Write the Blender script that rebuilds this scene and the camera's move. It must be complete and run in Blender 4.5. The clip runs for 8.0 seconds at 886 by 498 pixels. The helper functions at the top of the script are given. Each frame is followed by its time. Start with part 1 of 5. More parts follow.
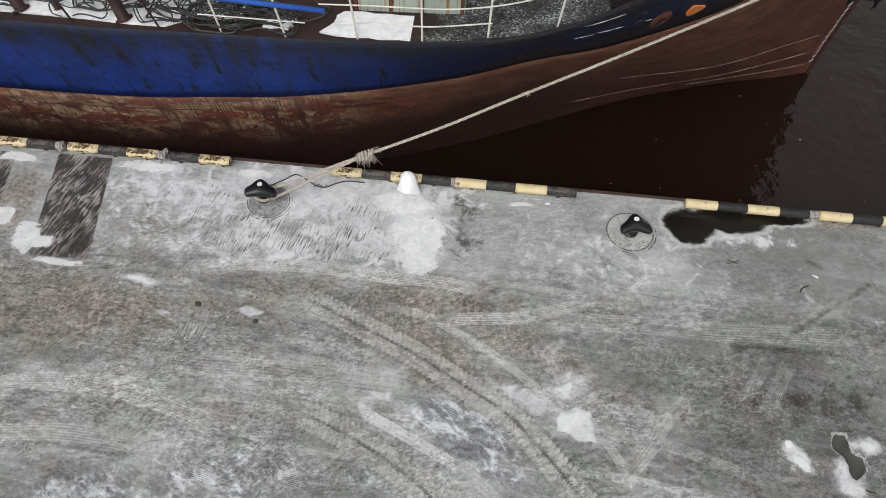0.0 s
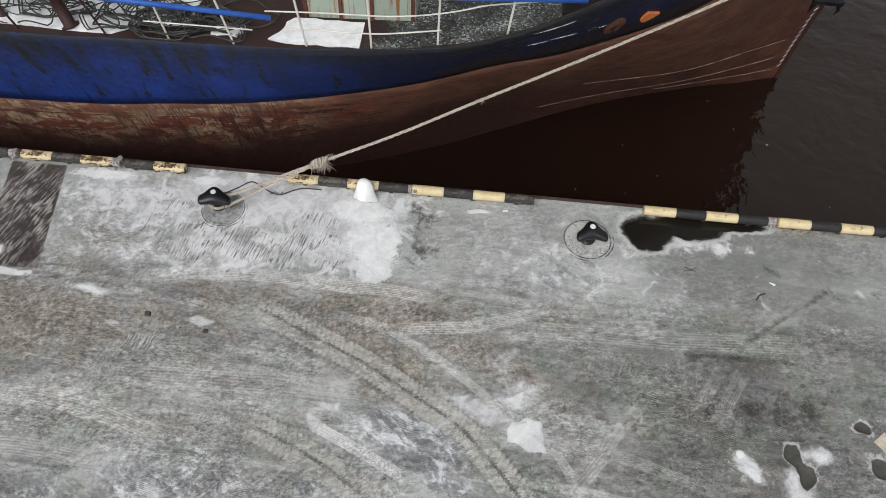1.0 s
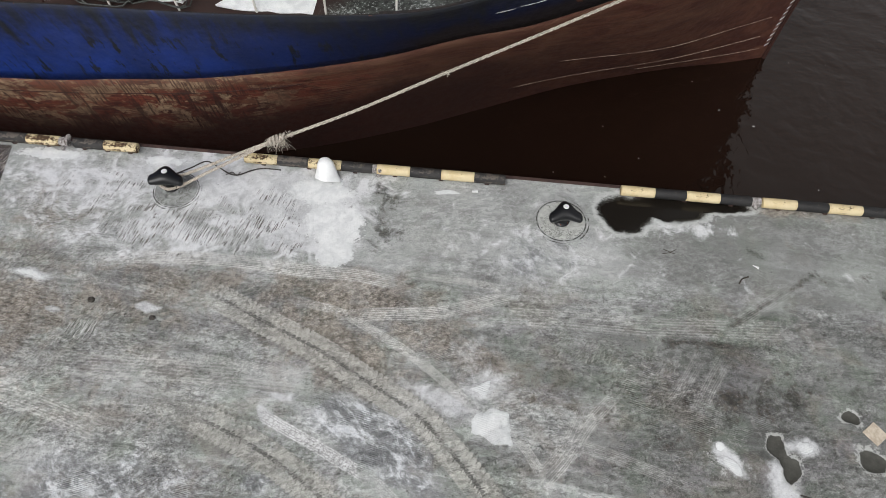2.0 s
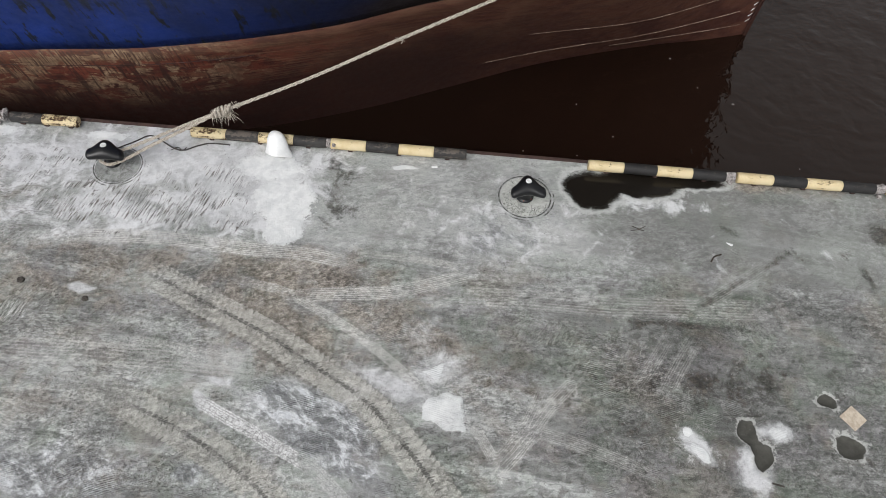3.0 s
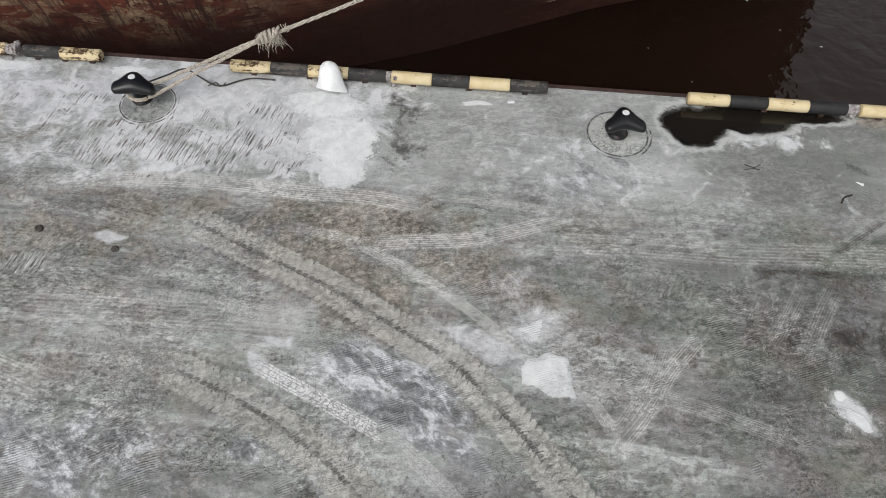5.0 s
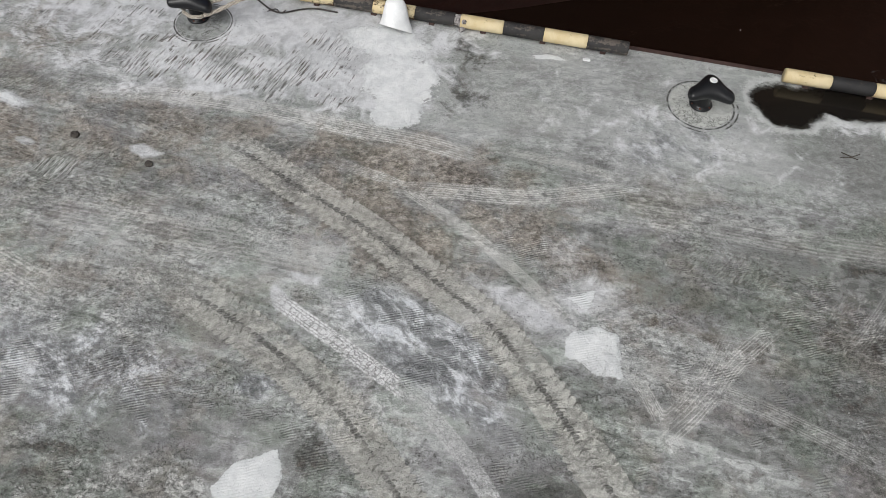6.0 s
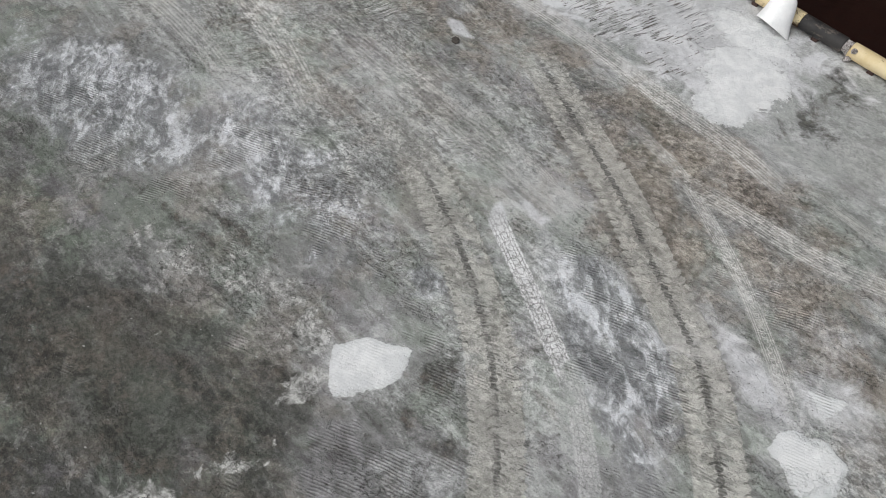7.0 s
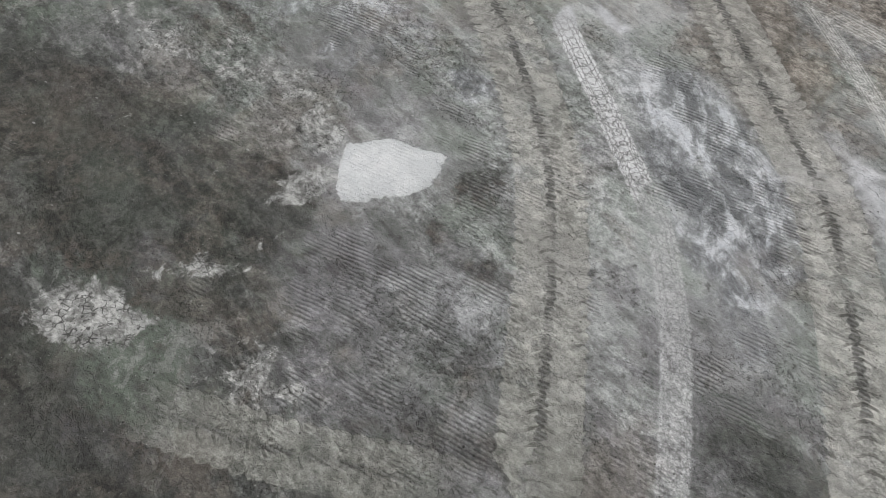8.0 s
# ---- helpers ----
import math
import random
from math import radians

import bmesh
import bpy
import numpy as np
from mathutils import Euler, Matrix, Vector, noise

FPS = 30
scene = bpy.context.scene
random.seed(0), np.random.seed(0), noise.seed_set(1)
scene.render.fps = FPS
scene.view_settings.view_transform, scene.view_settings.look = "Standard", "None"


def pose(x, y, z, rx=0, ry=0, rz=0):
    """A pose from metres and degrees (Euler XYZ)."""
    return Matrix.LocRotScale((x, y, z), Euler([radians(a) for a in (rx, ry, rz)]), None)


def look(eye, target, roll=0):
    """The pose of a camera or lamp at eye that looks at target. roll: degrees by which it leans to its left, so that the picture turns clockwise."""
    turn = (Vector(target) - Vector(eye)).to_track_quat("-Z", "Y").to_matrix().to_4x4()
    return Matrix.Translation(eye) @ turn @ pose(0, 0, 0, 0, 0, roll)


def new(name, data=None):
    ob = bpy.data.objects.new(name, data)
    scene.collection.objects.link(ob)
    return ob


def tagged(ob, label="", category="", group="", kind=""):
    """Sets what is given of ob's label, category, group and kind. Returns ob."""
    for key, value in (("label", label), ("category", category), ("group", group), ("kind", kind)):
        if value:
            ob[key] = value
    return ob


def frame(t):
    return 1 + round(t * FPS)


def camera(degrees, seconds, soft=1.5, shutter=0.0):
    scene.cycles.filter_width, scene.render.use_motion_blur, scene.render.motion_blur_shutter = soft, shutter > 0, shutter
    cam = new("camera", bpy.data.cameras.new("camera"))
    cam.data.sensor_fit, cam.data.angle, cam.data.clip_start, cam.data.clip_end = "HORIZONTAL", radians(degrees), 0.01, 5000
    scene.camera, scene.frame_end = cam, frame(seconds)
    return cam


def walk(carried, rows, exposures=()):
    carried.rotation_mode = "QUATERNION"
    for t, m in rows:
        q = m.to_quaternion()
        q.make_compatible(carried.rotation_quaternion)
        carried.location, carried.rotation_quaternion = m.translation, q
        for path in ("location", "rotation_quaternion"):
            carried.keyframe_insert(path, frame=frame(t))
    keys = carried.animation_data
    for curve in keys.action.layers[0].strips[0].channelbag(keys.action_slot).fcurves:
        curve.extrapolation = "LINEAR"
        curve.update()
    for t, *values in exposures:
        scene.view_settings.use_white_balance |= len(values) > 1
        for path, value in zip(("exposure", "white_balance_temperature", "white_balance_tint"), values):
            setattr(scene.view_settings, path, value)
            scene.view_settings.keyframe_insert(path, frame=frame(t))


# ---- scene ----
cam = camera(63.0, 8.0, 0.8)
PATH = [
    (0, (-0.137, -0.188, 10.897), (-0.194, 0.938, 9.245), 3.0),
    (0.5, (0.34, -0.042, 10.905), (0.293, 1.085, 9.253), 3.4),
    (1, (0.576, 0.055, 10.907), (0.531, 1.183, 9.256), 3.4),
    (1.5, (0.74, 0.167, 10.593), (0.7, 1.295, 8.942), 3.5),
    (3, (1.822, 0.403, 9.413), (1.793, 1.531, 7.762), 3.7),
    (3.5, (1.698, 0.457, 9.119), (1.682, 1.583, 7.466), 4.1),
    (4, (1.127, 0.5, 8.8), (1.116, 1.627, 7.148), 4.2),
    (4.5, (0.707, 0.54, 8.259), (0.68, 1.672, 6.61), 3.2),
    (5.8, (0.78, 0.593, 6.779), (0.726, 1.716, 5.125), 3.3),
    (6, (0.798, 0.581, 6.679), (0.628, 1.684, 5.02), 3.8),
    (6.5, (0.894, 0.603, 6.231), (0.329, 1.559, 4.567), 5.4),
    (7, (1.053, 0.666, 5.56), (0.286, 1.471, 3.897), 4.7),
    (7.5, (1.124, 0.661, 4.599), (0.308, 1.409, 2.934), 4.3),
    (8, (1.386, 0.47, 3.647), (0.573, 1.18, 1.963), 4.0),
]
walk(cam, [(t, look(eye, target, roll)) for t, eye, target, roll in PATH],
     [(0.0, 0.08), (4.5, 0.07), (6.0, -0.03), (7.0, -0.03), (8.0, -0.13)])

# ---- world and light: overcast winter day ----
world = bpy.data.worlds.new("overcast_sky")
scene.world = world
world.use_nodes = True
wn, wl = world.node_tree.nodes, world.node_tree.links
wn.clear()
sky = wn.new("ShaderNodeTexSky")
sky.sky_type = "NISHITA"
sky.sun_disc = False
sky.sun_elevation, sky.sun_rotation = radians(48), radians(200)
sky.dust_density, sky.air_density, sky.ozone_density = 4.0, 1.0, 0.6
grey = wn.new("ShaderNodeHueSaturation")
grey.inputs["Saturation"].default_value = 0.12
bg = wn.new("ShaderNodeBackground")
bg.inputs["Strength"].default_value = 0.145
wout = wn.new("ShaderNodeOutputWorld")
wl.new(sky.outputs[0], grey.inputs["Color"])
wl.new(grey.outputs[0], bg.inputs["Color"])
wl.new(bg.outputs[0], wout.inputs["Surface"])

sun = new("sun", bpy.data.lights.new("sun", "SUN"))
sun.data.energy, sun.data.angle, sun.data.color = 0.7, radians(40), (1.0, 0.98, 0.95)
sun.matrix_world = look((-8, -22, 28), (0, 0, 0))
scene.view_settings.exposure = 0.0


# ---- node helpers ----
class Graph:
    """A material's node tree with short calls for its nodes."""

    def __init__(self, name):
        self.mat = bpy.data.materials.new(name)
        self.mat.use_nodes = True
        self.nodes, self.links = self.mat.node_tree.nodes, self.mat.node_tree.links
        self.nodes.clear()
        self.out = self.nodes.new("ShaderNodeOutputMaterial")
        self.shader = self.nodes.new("ShaderNodeBsdfPrincipled")
        self.links.new(self.shader.outputs[0], self.out.inputs["Surface"])

    def put(self, socket, value):
        if isinstance(value, bpy.types.NodeSocket):
            self.links.new(value, socket)
        else:
            socket.default_value = value

    def math(self, op, a, b=0.0, clamp=False):
        n = self.nodes.new("ShaderNodeMath")
        n.operation, n.use_clamp = op, clamp
        self.put(n.inputs[0], a)
        self.put(n.inputs[1], b)
        return n.outputs[0]

    def add(self, a, b): return self.math("ADD", a, b)
    def sub(self, a, b): return self.math("SUBTRACT", a, b)
    def mul(self, a, b): return self.math("MULTIPLY", a, b)
    def big(self, a, b): return self.math("MAXIMUM", a, b)
    def absv(self, a): return self.math("ABSOLUTE", a)

    def step(self, x, lo, hi, to0=0.0, to1=1.0):
        n = self.nodes.new("ShaderNodeMapRange")
        n.interpolation_type = "SMOOTHSTEP"
        self.put(n.inputs["Value"], x)
        for key, v in (("From Min", lo), ("From Max", hi), ("To Min", to0), ("To Max", to1)):
            n.inputs[key].default_value = v
        return n.outputs["Result"]

    def coords(self, kind="Object"):
        return self.nodes.new("ShaderNodeTexCoord").outputs[kind]

    def place(self, vec, scale=(1, 1, 1), turn=0.0, loc=(0, 0, 0)):
        n = self.nodes.new("ShaderNodeMapping")
        n.vector_type = "TEXTURE"
        n.inputs["Rotation"].default_value = (0, 0, radians(turn))
        n.inputs["Scale"].default_value = scale
        n.inputs["Location"].default_value = loc
        self.links.new(vec, n.inputs["Vector"])
        return n.outputs[0]

    def noise(self, vec, scale, detail=4.0, rough=0.6, warp=0.0):
        n = self.nodes.new("ShaderNodeTexNoise")
        n.inputs["Scale"].default_value, n.inputs["Detail"].default_value = scale, detail
        n.inputs["Roughness"].default_value, n.inputs["Distortion"].default_value = rough, warp
        self.links.new(vec, n.inputs["Vector"])
        return n.outputs["Fac"]

    def cells(self, vec, scale, feature="F1"):
        n = self.nodes.new("ShaderNodeTexVoronoi")
        n.feature = feature
        n.inputs["Scale"].default_value = scale
        self.links.new(vec, n.inputs["Vector"])
        return n.outputs["Distance"]

    def attr(self, name):
        n = self.nodes.new("ShaderNodeAttribute")
        n.attribute_name = name
        return n.outputs["Vector"]

    def split(self, vec):
        n = self.nodes.new("ShaderNodeSeparateXYZ")
        self.links.new(vec, n.inputs[0])
        return n.outputs[0], n.outputs[1], n.outputs[2]

    def mix(self, fac, a, b, blend="MIX"):
        n = self.nodes.new("ShaderNodeMix")
        n.data_type, n.blend_type = "RGBA", blend
        self.put(n.inputs["Factor"], fac)
        for s, v in ((n.inputs[6], a), (n.inputs[7], b)):
            self.put(s, v if isinstance(v, bpy.types.NodeSocket) else (*v, 1.0))
        return n.outputs[2]

    def mixf(self, fac, a, b):
        n = self.nodes.new("ShaderNodeMix")
        n.data_type = "FLOAT"
        self.put(n.inputs[0], fac)
        self.put(n.inputs[2], a)
        self.put(n.inputs[3], b)
        return n.outputs[0]

    def random(self):
        return self.nodes.new("ShaderNodeObjectInfo").outputs["Random"]

    def bump(self, height, strength=0.3, distance=0.01):
        n = self.nodes.new("ShaderNodeBump")
        n.inputs["Strength"].default_value, n.inputs["Distance"].default_value = strength, distance
        self.links.new(height, n.inputs["Height"])
        self.links.new(n.outputs[0], self.shader.inputs["Normal"])

    def finish(self, colour, rough=0.7, metal=0.0, ior=1.45):
        self.put(self.shader.inputs["Base Color"], colour if isinstance(colour, bpy.types.NodeSocket) else (*colour, 1.0))
        self.put(self.shader.inputs["Roughness"], rough)
        self.put(self.shader.inputs["Metallic"], metal)
        self.shader.inputs["IOR"].default_value = ior
        return self.mat


# ---- materials ----
def concrete_material():
    g = Graph("quay_concrete")
    p = g.coords()
    brown, film_sheen, dark = g.split(g.attr("zone_dirt"))
    hatch, mottle, plate = g.split(g.attr("zone_wear"))
    snow, wet, oil = g.split(g.attr("zone_patch"))
    zone, fur, slab = g.split(g.attr("zone_tone"))
    combed, bruise, crust = g.split(g.attr("zone_comb"))

    # tone at four scales
    n1 = g.noise(p, 0.45, 6, 0.62, 0.3)
    n2 = g.noise(p, 2.1, 9, 0.70, 0.5)
    n3 = g.noise(p, 11.0, 6, 0.72, 0.4)
    n4 = g.noise(p, 60.0, 4, 0.75)
    n5 = g.noise(p, 150.0, 2, 0.7)
    streak = g.noise(g.place(p, (0.9, 0.11, 1), 3), 2.0, 8, 0.72, 0.3)
    sweep = g.noise(g.place(p, (3.2, 0.30, 1), -4), 1.0, 7, 0.66, 0.8)
    busy = g.step(g.noise(g.place(p, (1.6, 0.8, 1), -8, (2, 5, 0)), 0.9, 5, 0.6, 0.4), 0.40, 0.62)
    kerbside = g.step(g.split(p)[1], 6.3, 7.1)
    amp = g.mul(g.add(0.42, g.mul(busy, 0.62)), g.sub(1.0, g.mul(kerbside, 0.45)))
    fine = g.add(g.mul(g.sub(n2, 0.5), 1.35), g.add(g.mul(g.sub(n3, 0.5), 0.75), g.mul(g.mul(g.sub(streak, 0.5), 0.9), g.sub(1.0, g.mul(kerbside, 0.75)))))
    tone = g.add(g.mul(g.sub(n1, 0.5), 0.9), g.add(g.mul(amp, fine), g.mul(g.mul(g.sub(sweep, 0.5), 1.35), g.sub(1.0, g.mul(kerbside, 0.6)))))
    tone = g.add(tone, zone)
    low = g.mix(g.step(tone, -0.1, 0.45), (0.058, 0.060, 0.054), (0.203, 0.208, 0.201))
    col = g.mix(g.step(tone, 0.40, 0.95), low, (0.475, 0.488, 0.482))
    # faint green, warm and violet casts
    col = g.mix(g.step(g.noise(p, 0.9, 6, 0.66, 0.4), 0.47, 0.58, 0.0, 0.75), col, g.mix(g.sub(0.5, g.mul(kerbside, 0.25)), col, (0.180, 0.225, 0.172)))
    col = g.mix(g.step(g.noise(g.place(p, (1, 1, 1), 0, (7, 3, 0)), 1.0, 6, 0.66, 0.4), 0.51, 0.60, 0.0, 0.60), col, g.mix(g.sub(0.5, g.mul(kerbside, 0.38)), col, (0.245, 0.200, 0.165)))
    col = g.mix(g.step(g.noise(g.place(p, (1.5, 0.8, 1), 15, (1, 8, 0)), 1.3, 6, 0.66, 0.4), 0.53, 0.61, 0.0, 0.7), col, g.mix(g.sub(0.5, g.mul(kerbside, 0.38)), col, (0.185, 0.170, 0.190)))
    bm_ = g.step(g.add(brown, g.mul(g.sub(n2, 0.5), 3.2)), 0.0, 0.8)
    col = g.mix(g.mul(bm_, 0.80), col, g.mix(g.step(g.add(g.mul(n3, 0.6), g.mul(n2, 0.4)), 0.40, 0.60), (0.098, 0.075, 0.056), (0.36, 0.32, 0.275)))
    # dark greenish grime
    dm = g.step(g.add(dark, g.add(g.mul(g.sub(n2, 0.5), 3.6), g.add(g.mul(g.sub(n1, 0.5), 2.0), g.mul(g.sub(n3, 0.5), 2.4)))), 0.0, 0.8)
    col = g.mix(g.mul(dm, g.step(g.noise(g.place(p, (1.6, 0.7, 1), 12, (2, 7, 0)), 1.5, 6, 0.62, 0.8), 0.38, 0.60, 0.62, 0.92)), col, g.mix(g.step(g.add(g.mul(n3, 0.55), g.mul(g.noise(p, 24, 8, 0.75, 0.3), 0.45)), 0.41, 0.60), (0.015, 0.0145, 0.012), g.mix(g.step(g.noise(p, 1.6, 6, 0.66, 0.4), 0.44, 0.58), (0.078, 0.082, 0.069), (0.095, 0.080, 0.066))))

    # combed ribs left from the finishing of the slab, filled and worn in places
    bend = g.mul(g.sub(g.noise(p, 0.7, 3, 0.5), 0.5), 0.5)
    riby = g.split(g.place(p, (1, 1, 1), 25))[1]
    gr = g.math("SINE", g.add(g.mul(g.add(riby, g.mul(bend, 0.35)), 2 * math.pi / 0.027), g.mul(g.sub(g.noise(p, 9, 6, 0.70), 0.5), 6.0)))
    gr = g.add(0.5, g.mul(gr, 0.5))
    patchy = g.noise(p, 2.3, 8, 0.72, 0.3)
    gmask = g.step(g.add(g.mul(combed, 0.10), patchy), 0.54, 0.64)
    gmask = g.mul(gmask, g.sub(1.0, g.mul(dm, 0.45)))
    gbreak = g.step(g.noise(g.place(p, (1.8, 0.5, 1), 25), 16, 5, 0.7), 0.38, 0.58)
    gamt = g.mul(gmask, g.sub(gr, 0.5))
    col = g.mix(g.mul(g.step(gr, 0.55, 0.90), g.mul(g.mul(gmask, gbreak), 0.42)), col, g.mix(0.5, col, (0.52, 0.52, 0.52)))
    col = g.mix(g.mul(g.step(gr, 0.42, 0.10), g.mul(gmask, g.step(n3, 0.40, 0.58, 0.08, 0.42))), col, g.mix(0.75, col, (0.030, 0.030, 0.028)))
    # bruised violet-grey cement showing where the mud has been scraped off
    vm = g.step(g.add(bruise, g.mul(g.sub(n2, 0.5), 3.0)), -0.05, 0.65)
    col = g.mix(g.mul(vm, 0.62), col, g.mix(g.step(g.add(g.mul(n3, 0.5), g.mul(n2, 0.5)), 0.42, 0.60), (0.105, 0.102, 0.105), (0.265, 0.262, 0.270)))
    col = g.mix(g.mul(g.mul(vm, gmask), g.mul(g.step(gr, 0.50, 0.90), 0.20)), col, (0.46, 0.46, 0.46))
    # flaking pale crust; dark crack lines paint the shaded sides of flakes
    cm = g.step(g.add(crust, g.mul(g.sub(g.noise(p, 5.0, 9, 0.74, 0.5), 0.5), 2.6)), 0.05, 0.30)
    col = g.mix(g.mul(cm, 0.88), col, g.mix(g.step(n3, 0.38, 0.60), (0.20, 0.20, 0.19), (0.50, 0.50, 0.485)))
    chink = g.step(g.cells(g.place(p, (1.2, 0.9, 1), 30), 26.0, "DISTANCE_TO_EDGE"), 0.10, 0.04)
    chink = g.mul(chink, g.step(g.noise(p, 14, 5, 0.7), 0.46, 0.54))
    col = g.mix(g.mul(g.mul(cm, chink), g.step(n2, 0.42, 0.55, 0.1, 0.9)), col, (0.055, 0.054, 0.05))

    # crusts of dried mud and patches worn to the aggregate
    sc1 = g.add(g.mul(g.noise(p, 6.0, 9, 0.70, 0.6), 0.7), g.mul(g.noise(p, 1.1, 4, 0.6), 0.3))
    sc2 = g.add(g.mul(g.noise(g.place(p, (1.4, 0.8, 1), 10, (4, 9, 0)), 7.5, 9, 0.70, 0.6), 0.7), g.mul(g.noise(g.place(p, (1, 1, 1), 0, (9, 2, 0)), 1.0, 4, 0.6), 0.3))
    calm = g.mul(g.sub(1.0, g.mul(kerbside, 0.65)), g.sub(1.0, g.mul(dm, 0.75)))
    col = g.mix(g.mul(g.step(sc1, 0.535, 0.560), g.mul(calm, 0.42)), col, g.mix(0.55, col, (0.46, 0.455, 0.44)))
    col = g.mix(g.mul(g.step(sc2, 0.540, 0.565), g.mul(calm, 0.42)), col, g.mix(0.60, col, (0.045, 0.044, 0.040)))
    speck = g.mul(g.step(g.noise(p, 17.0, 8, 0.75, 0.3), 0.56, 0.62), g.step(sc2, 0.44, 0.54, 0.15, 0.7))
    col = g.mix(g.mul(speck, calm), col, (0.060, 0.058, 0.050))

    # crusted wrinkles and flaked edges
    w1 = g.absv(g.sub(g.noise(g.place(p, (1.3, 0.8, 1), 15), 9.0, 5, 0.62, 0.6), 0.5))
    w2 = g.absv(g.sub(g.noise(g.place(p, (1.2, 0.9, 1), -25, (5, 5, 0)), 17.0, 4, 0.60, 0.5), 0.5))
    wrk = g.big(g.step(w1, 0.022, 0.006), g.mul(g.step(w2, 0.030, 0.008), 0.8))
    wz = g.mul(g.step(g.noise(g.place(p, (1.8, 0.8, 1), 12, (6, 1, 0)), 1.4, 6, 0.68, 0.4), 0.47, 0.58), g.sub(1.0, g.mul(kerbside, 0.7)))
    wrk = g.mul(g.mul(wrk, wz), g.step(g.noise(p, 34, 3, 0.6), 0.44, 0.54))
    col = g.mix(g.mul(wrk, 0.75), col, g.mix(0.80, col, (0.040, 0.039, 0.034)))

    # bluish frosted mottling
    fr1 = g.noise(g.place(p, (1.5, 0.85, 1), -35), 3.6, 9, 0.68, 0.9)
    fr2 = g.noise(g.place(p, (1.3, 0.85, 1), -35), 13.0, 7, 0.70, 0.6)
    frost = g.add(g.mul(fr1, 0.62), g.mul(fr2, 0.38))
    fmask = g.mul(g.step(g.add(mottle, g.mul(g.sub(n2, 0.5), 2.4)), 0.0, 0.6), g.sub(1.0, g.mul(dm, 0.85)))
    fcol = g.mix(g.step(frost, 0.435, 0.53), (0.165, 0.172, 0.180), (0.38, 0.39, 0.405))
    fcol = g.mix(g.step(frost, 0.505, 0.575), fcol, (0.65, 0.67, 0.70))
    fcol = g.mix(g.mul(g.step(gr, 0.45, 0.10), g.step(patchy, 0.50, 0.62, 0.0, 0.34)), fcol, (0.13, 0.135, 0.14))
    col = g.mix(g.mul(fmask, 0.84), col, fcol)

    # white salt crust, and one painted sheen on the concrete
    fn = g.add(g.mul(g.noise(p, 2.4, 7, 0.62, 0.8), 0.75), g.mul(n3, 0.25))
    ff = g.step(g.add(film_sheen, g.mul(g.sub(fn, 0.5), g.mixf(kerbside, 1.7, 3.2))), 0.0, 0.6)
    col = g.mix(g.mul(ff, 0.86), col, g.mix(g.step(fn, 0.40, 0.60), (0.50, 0.51, 0.525), (0.72, 0.73, 0.745)))

    # short furry scuffs across the older surface
    bent = g.mul(g.sub(g.noise(p, 0.9, 3, 0.5), 0.5), 0.25)
    px, py, pz = g.split(p)
    bow = g.nodes.new("ShaderNodeCombineXYZ")
    g.put(bow.inputs[0], g.add(px, bent))
    g.put(bow.inputs[1], g.add(py, bent))
    f1 = g.noise(g.place(bow.outputs[0], (0.028, 0.085, 1), -32), 1.0, 5, 0.68, 0.5)
    f2 = g.noise(g.place(bow.outputs[0], (0.11, 0.035, 1), -4), 1.0, 5, 0.68, 0.5)
    ft = g.mixf(g.step(g.noise(g.place(p, (1, 1, 1), 0, (4, 4, 0)), 1.1, 4, 0.6, 0.3), 0.44, 0.54), f1, f2)
    fz = g.step(g.add(fur, g.mul(g.sub(g.noise(g.place(p, (1.7, 0.7, 1), -6, (3, 2, 0)), 1.3, 8, 0.70, 0.4), 0.5), 4.5)), 0.15, 0.65)
    col = g.mix(g.mul(fz, g.step(ft, 0.51, 0.58, 0.0, 0.55)), col, g.mix(0.85, col, (0.075, 0.062, 0.047)))
    col = g.mix(g.mul(fz, g.step(ft, 0.47, 0.40, 0.0, 0.38)), col, (0.46, 0.445, 0.405))

    # tyre tracks
    ragged = g.mul(g.sub(g.noise(p, 22, 6, 0.72), 0.5), 0.05)

    # twin tyres with lugged shoulders, a dirty slit between them
    across, along, power = g.split(g.attr("track_dual"))
    a = g.absv(across)
    turns = g.add(g.mul(along, 2 * math.pi / 0.092), g.mul(g.noise(p, 3, 4, 0.6), 3.0))
    jag = g.mul(g.sub(g.noise(p, 30, 4, 0.7), 0.5), 1.5)
    lug = g.add(g.math("SINE", g.add(turns, g.mul(a, 22.0))), jag)
    lug2 = g.add(g.math("SINE", g.add(g.add(turns, 2.0), g.mul(a, -30.0))), jag)
    nick = g.step(g.noise(g.place(p, (1, 1, 1), 0, (2, 6, 0)), 2.2, 6, 0.68), 0.40, 0.56)
    a2 = g.add(a, g.add(ragged, g.mul(g.mul(lug, nick), 0.013)))
    edge = g.step(a2, 0.232, 0.220)
    gone = g.noise(p, 2.6, 10, 0.76, 0.3)
    there = g.mul(edge, power)
    body = g.mul(there, g.step(gone, 0.36, 0.47, 0.22, 1.0))
    pale = g.mix(g.step(g.add(g.mul(n3, 0.5), g.mul(n2, 0.5)), 0.40, 0.60), (0.325, 0.320, 0.292), (0.470, 0.462, 0.430))
    mud = g.mix(g.step(g.add(g.mul(n3, 0.6), g.mul(n2, 0.4)), 0.38, 0.62), (0.235, 0.236, 0.210), (0.375, 0.375, 0.340))
    dust = g.mix(g.step(zone, 0.28, 0.64), mud, pale)
    col = g.mix(g.mul(body, 0.80), col, dust)
    shoulder = g.mul(g.mul(g.step(a, 0.150, 0.190), g.step(lug, 0.70, 1.00)), nick)
